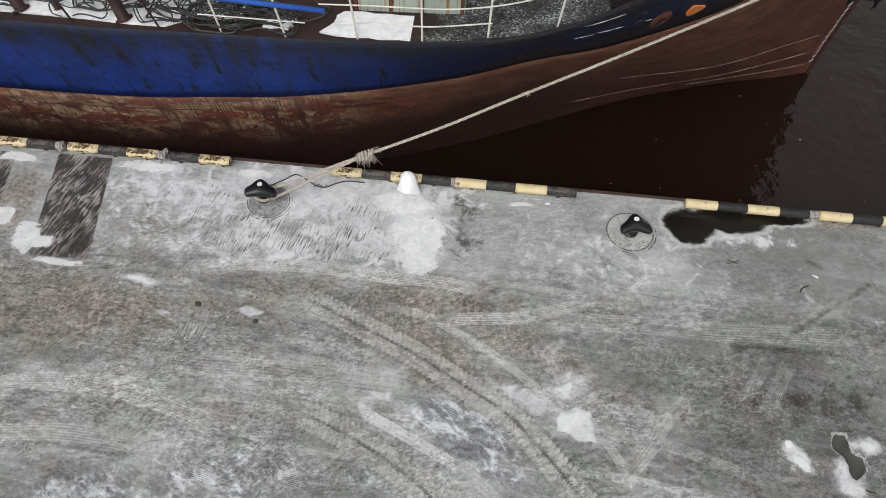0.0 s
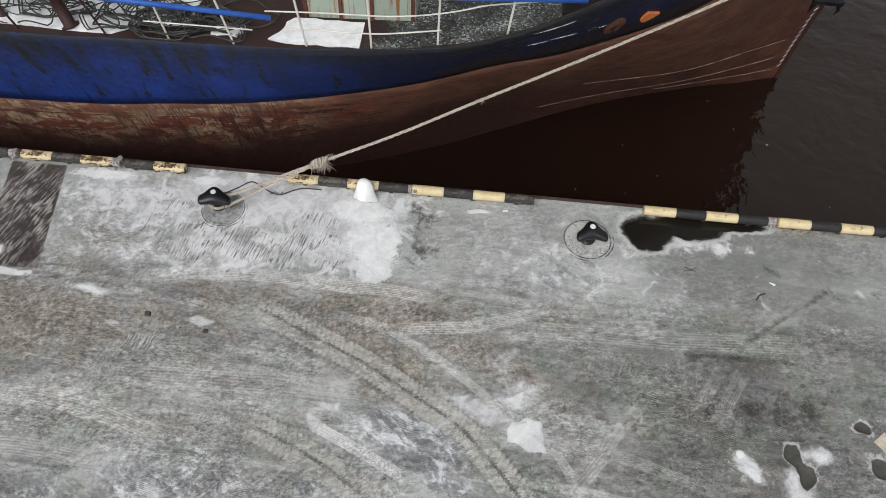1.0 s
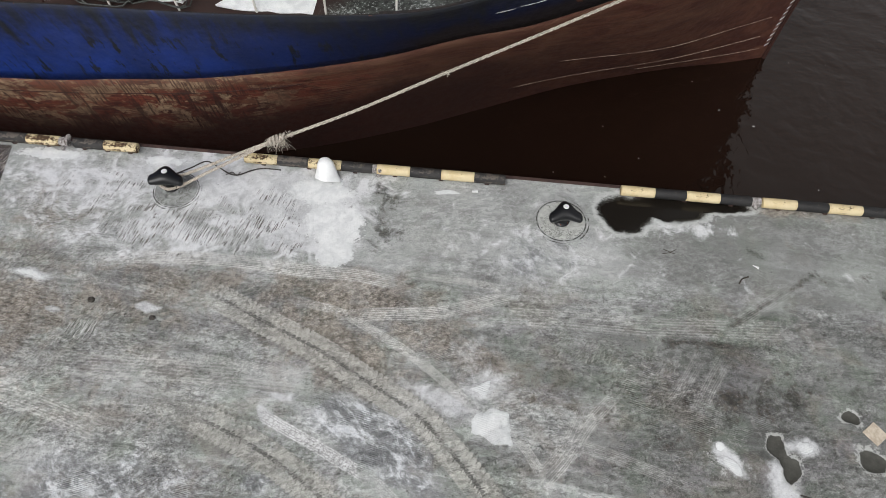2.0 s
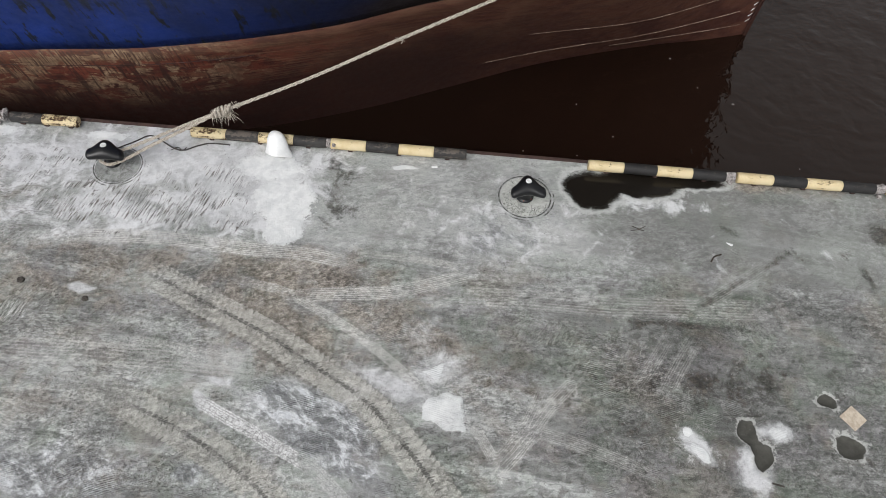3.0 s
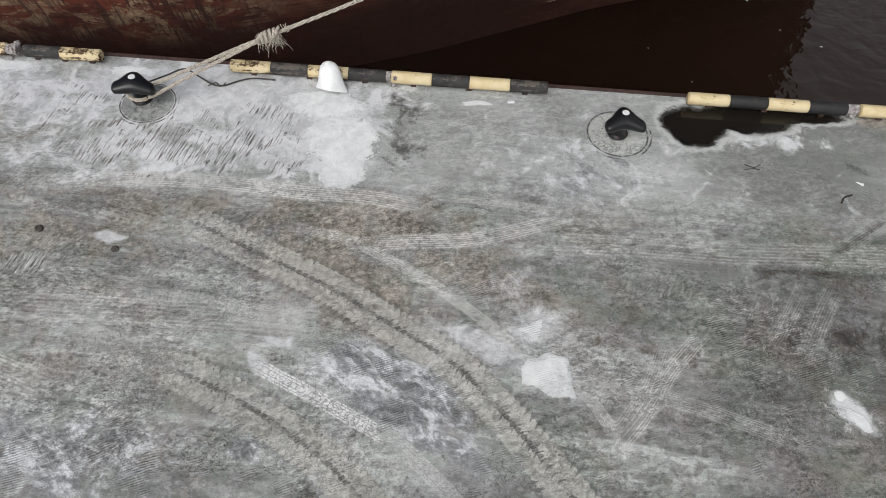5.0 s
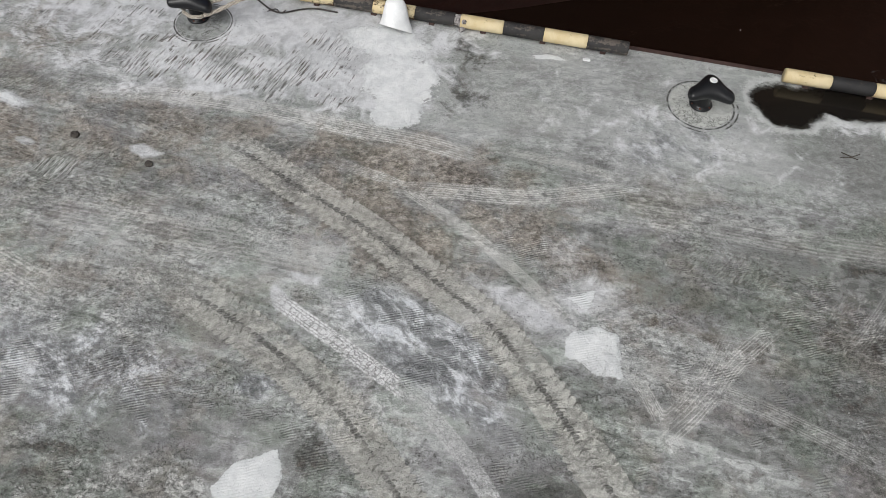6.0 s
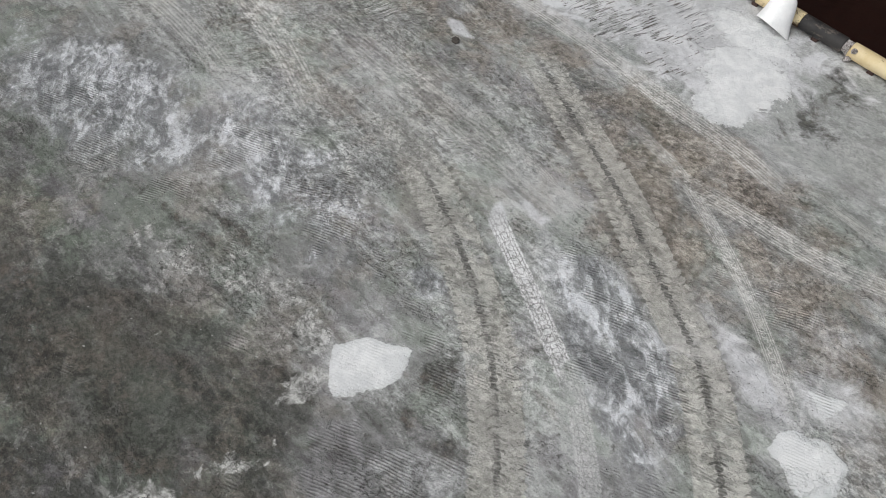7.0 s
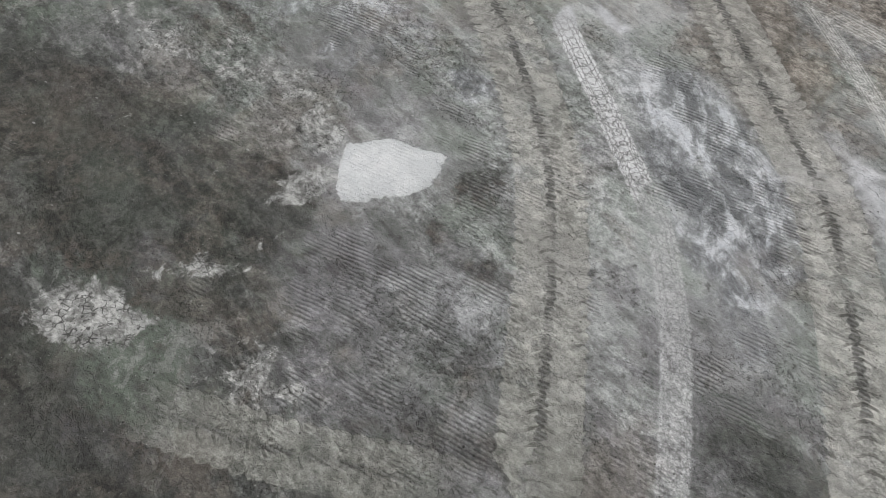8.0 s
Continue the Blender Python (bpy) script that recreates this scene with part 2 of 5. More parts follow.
    inner = g.mul(g.mul(g.step(a, 0.095, 0.055), g.step(lug2, 0.62, 0.95)), nick)
    teeth = g.mul(g.big(shoulder, inner), there)
    col = g.mix(g.mul(teeth, g.step(g.noise(p, 3, 6, 0.7), 0.40, 0.56, 0.12, 0.78)), col, (0.075, 0.072, 0.062))
    slit = g.step(g.add(a, g.add(g.mul(ragged, 0.8), g.mul(lug2, 0.008))), 0.034, 0.022)
    slit = g.mul(g.mul(slit, there), g.step(g.add(g.mul(g.noise(p, 2.2, 6, 0.68), 0.65), g.mul(n3, 0.35)), 0.42, 0.52, 0.10, 0.85))
    col = g.mix(slit, col, g.mix(g.step(gr, 0.4, 0.8), (0.070, 0.068, 0.062), (0.15, 0.15, 0.145)))
    # shadow outline beside the print, painted dark
    edge_shadow = g.mul(g.mul(g.step(a, 0.31, 0.24), g.step(a2, 0.215, 0.232)), power)
    col = g.mix(g.mul(edge_shadow, g.mul(g.step(lug, -0.4, 0.8, 0.15, 0.50), g.step(n2, 0.44, 0.56, 0.1, 1.0))), col, (0.070, 0.068, 0.060))
    pit = g.mul(there, g.step(g.noise(p, 34, 6, 0.72, 0.3), 0.61, 0.66))
    col = g.mix(g.mul(pit, 0.7), col, (0.080, 0.077, 0.067))
    tread = g.mul(g.mul(body, lug), 0.5)

    # one tyre's print in white salt, cracked into small blocks
    across, along, power = g.split(g.attr("track_single"))
    a = g.absv(across)
    edge = g.step(g.add(a, g.mul(ragged, 1.4)), 0.098, 0.080)
    blocks = g.nodes.new("ShaderNodeCombineXYZ")
    g.put(blocks.inputs[0], g.mul(across, 1.25))
    g.put(blocks.inputs[1], g.mul(along, 0.75))
    crack = g.step(g.add(g.cells(blocks.outputs[0], 24.0, "DISTANCE_TO_EDGE"), g.mul(g.sub(n4, 0.5), 0.35)), 0.11, 0.03)
    worn = g.step(g.add(g.noise(p, 34, 7, 0.74, 0.4), g.mul(power, 0.26)), 0.50, 0.64)
    worn = g.mul(worn, g.step(g.noise(p, 6, 6, 0.68), 0.30, 0.48, 0.35, 1.0))
    col = g.mix(g.mul(edge, g.mul(power, 0.55)), col, (0.37, 0.37, 0.36))
    col = g.mix(g.mul(g.mul(edge, worn), g.mul(power, 0.92)), col, (0.72, 0.725, 0.73))
    col = g.mix(g.mul(g.mul(edge, crack), g.mul(power, 0.62)), col, (0.16, 0.16, 0.155))
    rills = g.math("SINE", g.add(g.mul(across, 2 * math.pi / 0.030), g.mul(g.noise(p, 5, 3), 2)))
    col = g.mix(g.mul(g.mul(edge, g.step(rills, 0.35, 0.9)), g.mul(power, 0.45)), col, (0.22, 0.22, 0.215))

    # faint ribbed prints
    across, along, power = g.split(g.attr("track_light"))
    a = g.absv(across)
    edge = g.step(g.add(a, ragged), 0.17, 0.145)
    ribs = g.math("SINE", g.add(g.mul(across, 150.0), g.mul(g.noise(p, 3, 4), 3)))
    chev = g.math("SINE", g.add(g.mul(along, 75.0), g.mul(a, 45.0)))
    lt = g.mul(g.mul(edge, power), g.step(g.noise(p, 5, 9, 0.76), 0.32, 0.50))
    col = g.mix(g.mul(lt, g.step(g.add(ribs, g.mul(g.sub(n4, 0.5), 1.8)), -0.3, 0.6, 0.34, 0.92)), col, (0.58, 0.575, 0.555))
    col = g.mix(g.mul(lt, g.step(g.add(chev, g.mul(g.sub(n4, 0.5), 1.5)), 0.35, 0.9, 0.0, 0.16)), col, (0.09, 0.086, 0.078))

    # old dark form panel beside the kerb, scraped
    sl = g.step(g.add(slab, g.mul(ragged, 5.0)), 0.0, 0.16)
    sv = g.noise(g.place(p, (0.034, 0.30, 1), -16), 1.0, 8, 0.78, 0.5)
    scol = g.mix(g.step(g.noise(p, 1.2, 4, 0.6), 0.4, 0.6), (0.014, 0.012, 0.011), (0.036, 0.023, 0.019))
    scol = g.mix(g.step(g.add(sv, g.mul(g.sub(n2, 0.5), 0.5)), 0.52, 0.57, 0.0, 0.9), scol, (0.42, 0.39, 0.365))
    col = g.mix(g.mul(sl, 0.95), col, scol)

    # scraped hatch marks beside the kerb
    h1 = g.noise(g.place(p, (0.026, 0.30, 1), -12), 1.0, 5, 0.68, 0.3)
    hp = g.noise(g.place(p, (1.0, 0.8, 1), -12), 2.2, 7, 0.70, 0.3)
    hm = g.mul(g.step(h1, 0.535, 0.585), g.step(g.add(g.mul(hatch, 0.22), hp), 0.56, 0.60))
    hm = g.mul(hm, g.step(hatch, 0.0, 0.12))
    hl = g.mul(g.step(h1, 0.47, 0.42), g.mul(g.step(g.add(g.mul(hatch, 0.22), hp), 0.54, 0.60), g.step(hatch, 0.0, 0.12)))
    col = g.mix(g.mul(hl, 0.6), col, (0.70, 0.70, 0.70))
    col = g.mix(g.mul(hm, g.step(n2, 0.40, 0.58, 0.55, 0.95)), col, g.mix(g.step(n1, 0.45, 0.55), (0.060, 0.058, 0.054), (0.105, 0.085, 0.070)))

    # cast plates round the bollards
    pm = g.step(plate, 0.0, 0.04)
    col = g.mix(g.mul(pm, 0.80), col, g.mix(g.step(g.split(p)[0], -1.0, 1.0), g.mix(g.step(n2, 0.42, 0.58), (0.075, 0.082, 0.075), (0.33, 0.345, 0.33)), g.mix(n3, (0.44, 0.455, 0.425), (0.60, 0.61, 0.58))))
    ring = g.big(g.mul(g.step(plate, -0.075, -0.05), g.step(plate, 0.005, -0.02)), g.mul(g.mul(g.step(plate, -0.20, -0.17), g.step(plate, -0.12, -0.15)), g.step(n2, 0.48, 0.56)))
    col = g.mix(g.mul(ring, g.step(n3, 0.40, 0.52, 0.25, 0.95)), col, (0.050, 0.050, 0.044))
    scrawl = g.absv(g.sub(g.noise(p, 9, 6, 0.7, 1.2), 0.5))
    blot = g.mul(pm, g.mul(g.step(scrawl, 0.035, 0.012), g.step(g.noise(g.place(p, (1, 1, 1), 0, (5, 2, 0)), 3.0, 4, 0.6), 0.44, 0.54, 0.1, 0.9)))
    col = g.mix(blot, col, (0.10, 0.10, 0.09))

    # grain, pits and pores
    pores = g.mul(g.step(g.cells(p, 15.0), 0.13, 0.05), g.step(g.noise(p, 2.3, 4), 0.42, 0.60))
    col = g.mix(g.mul(pores, 0.85), col, (0.05, 0.048, 0.042))
    grit = g.step(g.cells(p, 40.0), 0.16, 0.06)
    col = g.mix(g.mul(grit, g.step(n2, 0.36, 0.60, 0.10, 0.65)), col, (0.075, 0.073, 0.066))
    spark = g.step(g.cells(g.place(p, (1, 1, 1), 20, (3, 1, 0)), 33.0), 0.12, 0.05)
    col = g.mix(g.mul(spark, g.step(n2, 0.42, 0.60, 0.0, 0.5)), col, (0.60, 0.60, 0.58))
    grain = g.add(g.mul(n4, 0.6), g.mul(n5, 0.4))
    smooth = g.mul(g.sub(1.0, g.mul(kerbside, 0.45)), g.sub(1.0, g.mul(ff, 0.6)))
    col = g.mix(g.mul(g.add(0.16, g.mul(busy, 0.10)), smooth), col, g.mix(g.step(grain, 0.40, 0.60), (0.13, 0.13, 0.13), (0.87, 0.87, 0.87)), "OVERLAY")

    crisp = g.sub(g.noise(g.place(p, (1.3, 0.85, 1), 14), 17.0, 6, 0.72, 0.5), 0.5)
    crisp = g.add(g.mul(g.step(crisp, -0.05, 0.05), 0.68), g.mul(g.step(g.noise(p, 48.0, 3, 0.7, 0.3), 0.44, 0.56), 0.32))
    col = g.mix(g.mul(g.add(0.10, g.mul(busy, 0.42)), smooth), col, g.mix(crisp, (0.20, 0.20, 0.195), (0.80, 0.80, 0.80)), "OVERLAY")

    clump = g.step(g.noise(g.place(p, (1.5, 0.8, 1), 8), 8.5, 5, 0.62, 0.7), 0.44, 0.56)
    worked = g.step(g.noise(g.place(p, (1.9, 0.8, 1), -12, (8, 4, 0)), 1.1, 6, 0.66, 0.4), 0.42, 0.60)
    col = g.mix(g.mul(g.add(0.06, g.mul(worked, 0.32)), smooth), col, g.mix(clump, (0.22, 0.22, 0.215), (0.78, 0.78, 0.78)), "OVERLAY")
    fleck = g.mul(g.step(g.cells(g.place(p, (1.5, 0.8, 1), 25), 8.0), 0.085, 0.05), g.step(g.noise(p, 1.3, 4, 0.6), 0.48, 0.58))
    col = g.mix(g.mul(fleck, 0.55), col, (0.50, 0.50, 0.48))
    # wet hollow, white rims, potholes
    rag = g.mul(g.sub(g.add(g.mul(g.noise(p, 6.0, 8, 0.74, 0.3), 0.65), g.mul(g.noise(p, 24.0, 6, 0.72), 0.35)), 0.5), 1.7)
    wetm = g.step(g.add(wet, g.mul(rag, 0.35)), -0.12, 0.10)
    rimw = g.mul(g.step(g.add(wet, g.mul(rag, 0.7)), -0.36, -0.16), g.sub(1.0, wetm))
    col = g.mix(g.mul(rimw, 0.80), col, g.mix(n3, (0.36, 0.375, 0.365), (0.72, 0.735, 0.73)))
    col = g.mix(wetm, col, (0.022, 0.020, 0.017))
    oilm = g.step(g.add(oil, g.mul(rag, 0.4)), 0.0, 0.08)
    rimo = g.mul(g.step(g.add(oil, g.mul(rag, 2.2)), -0.34, -0.05), g.sub(1.0, oilm))
    col = g.mix(g.mul(rimo, 0.75), col, g.mix(n3, (0.34, 0.345, 0.33), (0.66, 0.67, 0.65)))
    col = g.mix(oilm, col, g.mix(n3, (0.025, 0.025, 0.021), (0.10, 0.098, 0.085)))
    # packed snow, and a bright glint wedge painted in the same white
    sm = g.step(g.add(snow, g.mul(rag, g.mixf(g.big(kerbside, g.step(g.split(p)[0], -3.0, -4.5)), 0.45, 1.0))), 0.05, 0.12)
    soft = g.step(g.add(snow, g.mul(rag, 1.6)), -0.40, 0.15)
    col = g.mix(g.mul(soft, 0.22), col, (0.55, 0.56, 0.57))
    wcol = g.mix(g.step(g.add(g.mul(g.noise(p, 4, 5, 0.6, 0.6), 0.7), g.mul(n3, 0.3)), 0.38, 0.62), (0.67, 0.69, 0.695), (0.80, 0.815, 0.815))
    wcol = g.mix(g.mul(g.mul(g.step(gr, 0.50, 0.15), g.sub(1.0, kerbside)), g.step(patchy, 0.42, 0.58, 0.04, 0.30)), wcol, (0.40, 0.42, 0.42))
    rim = g.mul(g.step(g.add(snow, g.mul(rag, 0.60)), 0.34, 0.10), g.step(g.noise(p, 11, 6, 0.7, 0.3), 0.42, 0.56))
    wcol = g.mix(g.mul(rim, 0.28), wcol, (0.36, 0.37, 0.365))
    col = g.mix(g.mul(sm, 0.92), col, wcol)

    h = g.add(g.mul(n3, 0.8), g.add(g.mul(grain, 0.45), g.add(g.mul(gamt, 0.50), g.mul(tread, 0.35))))
    h = g.add(h, g.add(g.mul(sm, 0.3), g.mul(body, 0.25)))
    h = g.sub(h, g.add(g.mul(wrk, 0.7), g.mul(fz, g.mul(g.sub(ft, 0.5), 0.9))))
    h = g.sub(h, g.mul(g.big(pores, g.big(hm, g.mul(teeth, 0.7))), 0.6))
    g.bump(h, 0.85, 0.016)
    rough = g.mixf(wetm, g.step(n2, 0.3, 0.7, 0.62, 0.85), 0.10)
    return g.finish(col, rough)


def paint_material(name, base, worn, rust, wear=0.5, rough=0.5, scale=1.0):
    """Weathered paint: base coat, dulled coat and rust showing through."""
    g = Graph(name)
    p = g.coords()
    n1 = g.noise(p, 3.0 * scale, 7, 0.65, 0.4)
    n2 = g.noise(p, 16.0 * scale, 6, 0.7)
    r = g.nodes.new("ShaderNodeObjectInfo").outputs["Random"]
    col = g.mix(g.step(n1, 0.35, 0.7), base, worn)
    col = g.mix(g.mul(r, 0.25), col, worn)
    low = g.noise(g.place(p, (2.6, 0.7, 0.5), 0), 4.0 * scale, 7, 0.7, 0.3)
    chips = g.step(g.add(g.mul(low, 0.7), g.add(g.mul(n2, 0.4), g.mul(r, 0.06))), 0.80 - 0.4 * wear, 0.87 - 0.4 * wear)
    col = g.mix(chips, col, g.mix(n2, rust, tuple(c * 0.4 for c in rust)))
    g.bump(g.add(n2, g.mul(chips, -0.8)), 0.3, 0.004)
    return g.finish(col, g.mixf(chips, rough, 0.9))


def topside_material():
    g = Graph("blue_topside_paint")
    p = g.coords()
    up, fwd, _ = g.split(g.attr("girth"))
    n1 = g.noise(p, 0.8, 7, 0.65, 0.3)
    n2 = g.noise(p, 6.0, 8, 0.72)
    n3 = g.noise(p, 30.0, 4, 0.7)
    run = g.noise(g.place(p, (0.34, 6.0, 1.6), 0), 1.6, 6, 0.65, 0.3)
    drip = g.noise(g.place(p, (0.13, 5.0, 0.75), 0, (3, 0, 0)), 1.3, 6, 0.62, 0.2)
    col = g.mix(g.step(n1, 0.3, 0.7), (0.0045, 0.017, 0.098), (0.007, 0.032, 0.205))
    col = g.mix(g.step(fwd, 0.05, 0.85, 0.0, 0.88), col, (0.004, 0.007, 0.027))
    col = g.mix(g.mul(g.step(g.add(run, g.mul(up, 0.10)), 0.62, 0.74), 0.8), col, g.mix(n2, (0.007, 0.008, 0.009), (0.022, 0.022, 0.021)))
    slant = g.step(g.add(drip, g.mul(g.sub(n2, 0.5), 0.35)), 0.595, 0.625)
    col = g.mix(g.mul(slant, g.step(up, 0.80, 0.50, 0.0, 0.95)), col, (0.006, 0.007, 0.006))
    col = g.mix(g.mul(g.step(g.add(up, g.add(g.mul(g.sub(run, 0.5), 1.3), g.mul(g.sub(n2, 0.5), 0.25))), 0.48, 0.98), 0.90), col, (0.009, 0.011, 0.014))
    # shadow along the lower edge at the bow, painted into the blue
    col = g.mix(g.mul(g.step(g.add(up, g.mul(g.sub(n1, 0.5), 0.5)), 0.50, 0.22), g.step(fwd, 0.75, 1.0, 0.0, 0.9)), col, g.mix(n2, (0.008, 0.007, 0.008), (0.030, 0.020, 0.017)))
    flake = g.step(g.add(n2, g.mul(n1, 0.4)), 0.90, 0.93)
    col = g.mix(flake, col, (0.10, 0.04, 0.022))
    col = g.mix(g.mul(g.step(n3, 0.66, 0.72), 0.4), col, (0.03, 0.08, 0.30))
    g.bump(g.add(g.mul(n2, 0.6), n1), 0.3, 0.02)
    return g.finish(col, g.step(n2, 0.3, 0.7, 0.45, 0.7))


def boot_material():
    g = Graph("rusty_boot_paint")
    p = g.coords()
    up, fwd, bow = g.split(g.attr("girth"))
    n1 = g.noise(p, 0.9, 8, 0.68, 0.3)
    n2 = g.noise(p, 7.0, 8, 0.74)
    patch = g.noise(g.place(p, (1.0, 2.6, 0.55), 0), 1.3, 9, 0.70, 0.5)
    tan_n = g.noise(g.place(p, (0.75, 2.6, 0.45), 0, (3, 0, 2)), 1.1, 9, 0.70, 0.5)
    scab = g.noise(g.place(p, (1.1, 2.6, 0.36), 0, (8, 0, 5)), 1.3, 9, 0.72, 0.5)
    layer = g.noise(g.place(p, (2.4, 2.6, 0.09), 0), 1.5, 8, 0.70, 0.2)
    run = g.noise(g.place(p, (0.16, 4, 2.2), 0), 1.3, 7, 0.68, 0.3)
    comb = g.noise(g.place(p, (0.040, 4, 0.8), 0), 1.3, 3, 0.6, 0.1)
    aft = g.step(fwd, 0.60, 0.15)
    col = g.mix(g.step(patch, 0.42, 0.58), (0.045, 0.008, 0.006), (0.150, 0.034, 0.019))
    col = g.mix(g.mul(g.step(g.add(g.mul(layer, 0.75), g.mul(n2, 0.25)), 0.49, 0.55), g.mul(g.step(up, 0.40, 0.75, 0.10, 0.80), g.sub(0.85, g.mul(aft, 0.55)))), col, (0.185, 0.104, 0.062))
    tanm = g.mul(g.mul(g.step(tan_n, 0.485, 0.520), g.step(g.add(up, g.mul(g.sub(n1, 0.5), 0.3)), 0.62, 0.70)), g.add(0.14, g.mul(aft, 0.80)))
    col = g.mix(tanm, col, g.mix(g.step(n2, 0.38, 0.62), (0.150, 0.090, 0.055), (0.380, 0.275, 0.175)))
    col = g.mix(g.mul(g.mul(g.step(scab, 0.52, 0.56), g.step(up, 0.56, 0.68)), g.add(0.25, g.mul(aft, 0.60))), col, g.mix(n2, (0.060, 0.013, 0.008), (0.180, 0.045, 0.023)))
    block = g.step(g.noise(g.place(p, (0.8, 3, 0.5), 0, (1, 0, 7)), 1.0, 5, 0.6, 0.3), 0.47, 0.55)
    col = g.mix(g.mul(g.mul(g.step(comb, 0.51, 0.57), block), g.mul(g.step(up, 0.45, 0.60), g.mul(aft, 0.92))), col, (0.030, 0.009, 0.007))
    col = g.mix(g.mul(g.step(g.add(run, g.mul(g.sub(n2, 0.5), 0.25)), 0.56, 0.61), g.mul(aft, 0.80)), col, (0.034, 0.013, 0.010))
    col = g.mix(g.mul(g.step(g.add(up, g.mul(g.sub(n2, 0.5), 0.10)), 0.90, 0.95), 0.45), col, g.mix(n2, (0.035, 0.015, 0.010), (0.125, 0.066, 0.036)))
    col = g.mix(g.step(fwd, 0.45, 1.0, 0.0, 0.60), col, g.mix(g.step(patch, 0.4, 0.6), (0.088, 0.028, 0.019), (0.122, 0.062, 0.038)))
    # dark fouled foot, with the shade low on the hull painted in
    weed_shade = g.mul(g.step(g.add(up, g.mul(g.sub(n1, 0.5), 0.4)), 0.90, 0.64), g.step(bow, 0.05, 0.7, 1.0, 0.35))
    col = g.mix(g.mul(weed_shade, 0.9), col, g.mix(n2, (0.010, 0.005, 0.004), (0.045, 0.014, 0.010)))
    g.bump(g.add(g.mul(n2, 0.8), g.mul(patch, 0.6)), 0.4, 0.02)
    return g.finish(col, g.step(n2, 0.3, 0.7, 0.6, 0.85))


def water_material():
    g = Graph("muddy_harbour_water")
    p = g.coords()
    n = g.noise(p, 0.9, 3, 0.5, 0.4)
    n2 = g.noise(p, 2.6, 3, 0.55, 0.2)
    g.shader.inputs["Specular Tint"].default_value = (0.86, 0.74, 0.66, 1.0)
    silt = g.noise(p, 0.25, 5, 0.6, 0.8)
    g.bump(g.add(n, g.mul(n2, 0.55)), 0.42, 0.10)
    return g.finish(g.mix(silt, (0.0100, 0.0050, 0.0034), (0.0145, 0.0076, 0.0050)), 0.03, 0.0, 1.60)


def pool_material():
    g = Graph("dark_melt_water")
    g.bump(g.noise(g.coords(), 9, 3), 0.05, 0.01)
    return g.finish((0.012, 0.010, 0.008), 0.10, 0.0, 1.33)


def plain_material(name, a, b, scale=8.0, rough=0.7, bump=0.3, metal=0.0):
    g = Graph(name)
    p = g.coords()
    n = g.noise(p, scale, 6, 0.65, 0.3)
    f = g.noise(p, scale * 7, 4, 0.7)
    col = g.mix(g.step(g.add(g.mul(n, 0.7), g.mul(f, 0.3)), 0.35, 0.65), a, b)
    g.bump(g.add(n, g.mul(f, 0.4)), bump, 0.01)
    return g.finish(col, rough, metal)


def green_material():
    g = Graph("pale_green_rusty_steel")
    p = g.coords()
    n = g.noise(p, 5.0, 6, 0.65)
    run = g.noise(g.place(p, (0.09, 0.09, 1.6), 0), 1.5, 5, 0.6, 0.2)
    col = g.mix(n, (0.26, 0.33, 0.28), (0.36, 0.40, 0.35))
    col = g.mix(g.step(run, 0.52, 0.66), col, (0.24, 0.11, 0.035))
    g.bump(n, 0.2, 0.01)
    return g.finish(col, 0.6)


def deck_material():
    g = Graph("dark_red_deck_paint")
    p = g.coords()
    n = g.noise(p, 1.2, 6, 0.6, 0.4)
    f = g.noise(p, 14, 6, 0.72)
    ox = g.split(p)[0]
    col = g.mix(n, (0.014, 0.007, 0.006), (0.042, 0.018, 0.014))
    old = g.step(g.add(ox, g.mul(g.sub(n, 0.5), 1.2)), -1.3, -0.7)
    col = g.mix(old, col, g.mix(g.step(g.add(g.mul(f, 0.6), g.mul(n, 0.4)), 0.42, 0.60), (0.010, 0.010, 0.009), (0.070, 0.076, 0.070)))
    col = g.mix(g.mul(old, g.step(g.add(g.mul(g.noise(p, 24, 6, 0.72, 0.3), 0.7), g.mul(n, 0.3)), 0.535, 0.575)), col, (0.34, 0.36, 0.35))
    g.bump(f, 0.4, 0.01)
    return g.finish(col, 0.8)


CONCRETE = concrete_material()
QUAY_FACE = plain_material("stained_quay_face", (0.06, 0.05, 0.042), (0.13, 0.115, 0.10), 3.0, 0.85)
EDGE_STEEL = plain_material("rusty_edge_angle", (0.035, 0.02, 0.018), (0.085, 0.05, 0.042), 6.0, 0.8)
YELLOW = paint_material("yellow_kerb_paint", (0.56, 0.44, 0.235), (0.66, 0.56, 0.36), (0.10, 0.055, 0.028), 0.64, 0.6)
YELLOW_FRESH = paint_material("yellow_kerb_paint_sound", (0.56, 0.44, 0.235), (0.66, 0.56, 0.36), (0.10, 0.055, 0.028), 0.46, 0.6)
BLACK = paint_material("black_kerb_paint", (0.009, 0.009, 0.010), (0.022, 0.021, 0.021), (0.10, 0.085, 0.075), 0.42, 0.65)
BLACK_WORN = paint_material("black_kerb_paint_worn", (0.012, 0.012, 0.013), (0.035, 0.033, 0.032), (0.17, 0.145, 0.125), 0.60, 0.7)
TAR = paint_material("black_bollard_paint", (0.006, 0.006, 0.007), (0.013, 0.014, 0.016), (0.04, 0.04, 0.04), 0.04, 0.30)
WHITE_DOT = plain_material("white_dot_paint", (0.62, 0.63, 0.63), (0.78, 0.78, 0.77), 20, 0.6)
JOINT = plain_material("rusty_salted_joint", (0.07, 0.05, 0.045), (0.50, 0.48, 0.47), 22.0, 0.9, 0.6)
TOPSIDE = topside_material()
BOOT = boot_material()
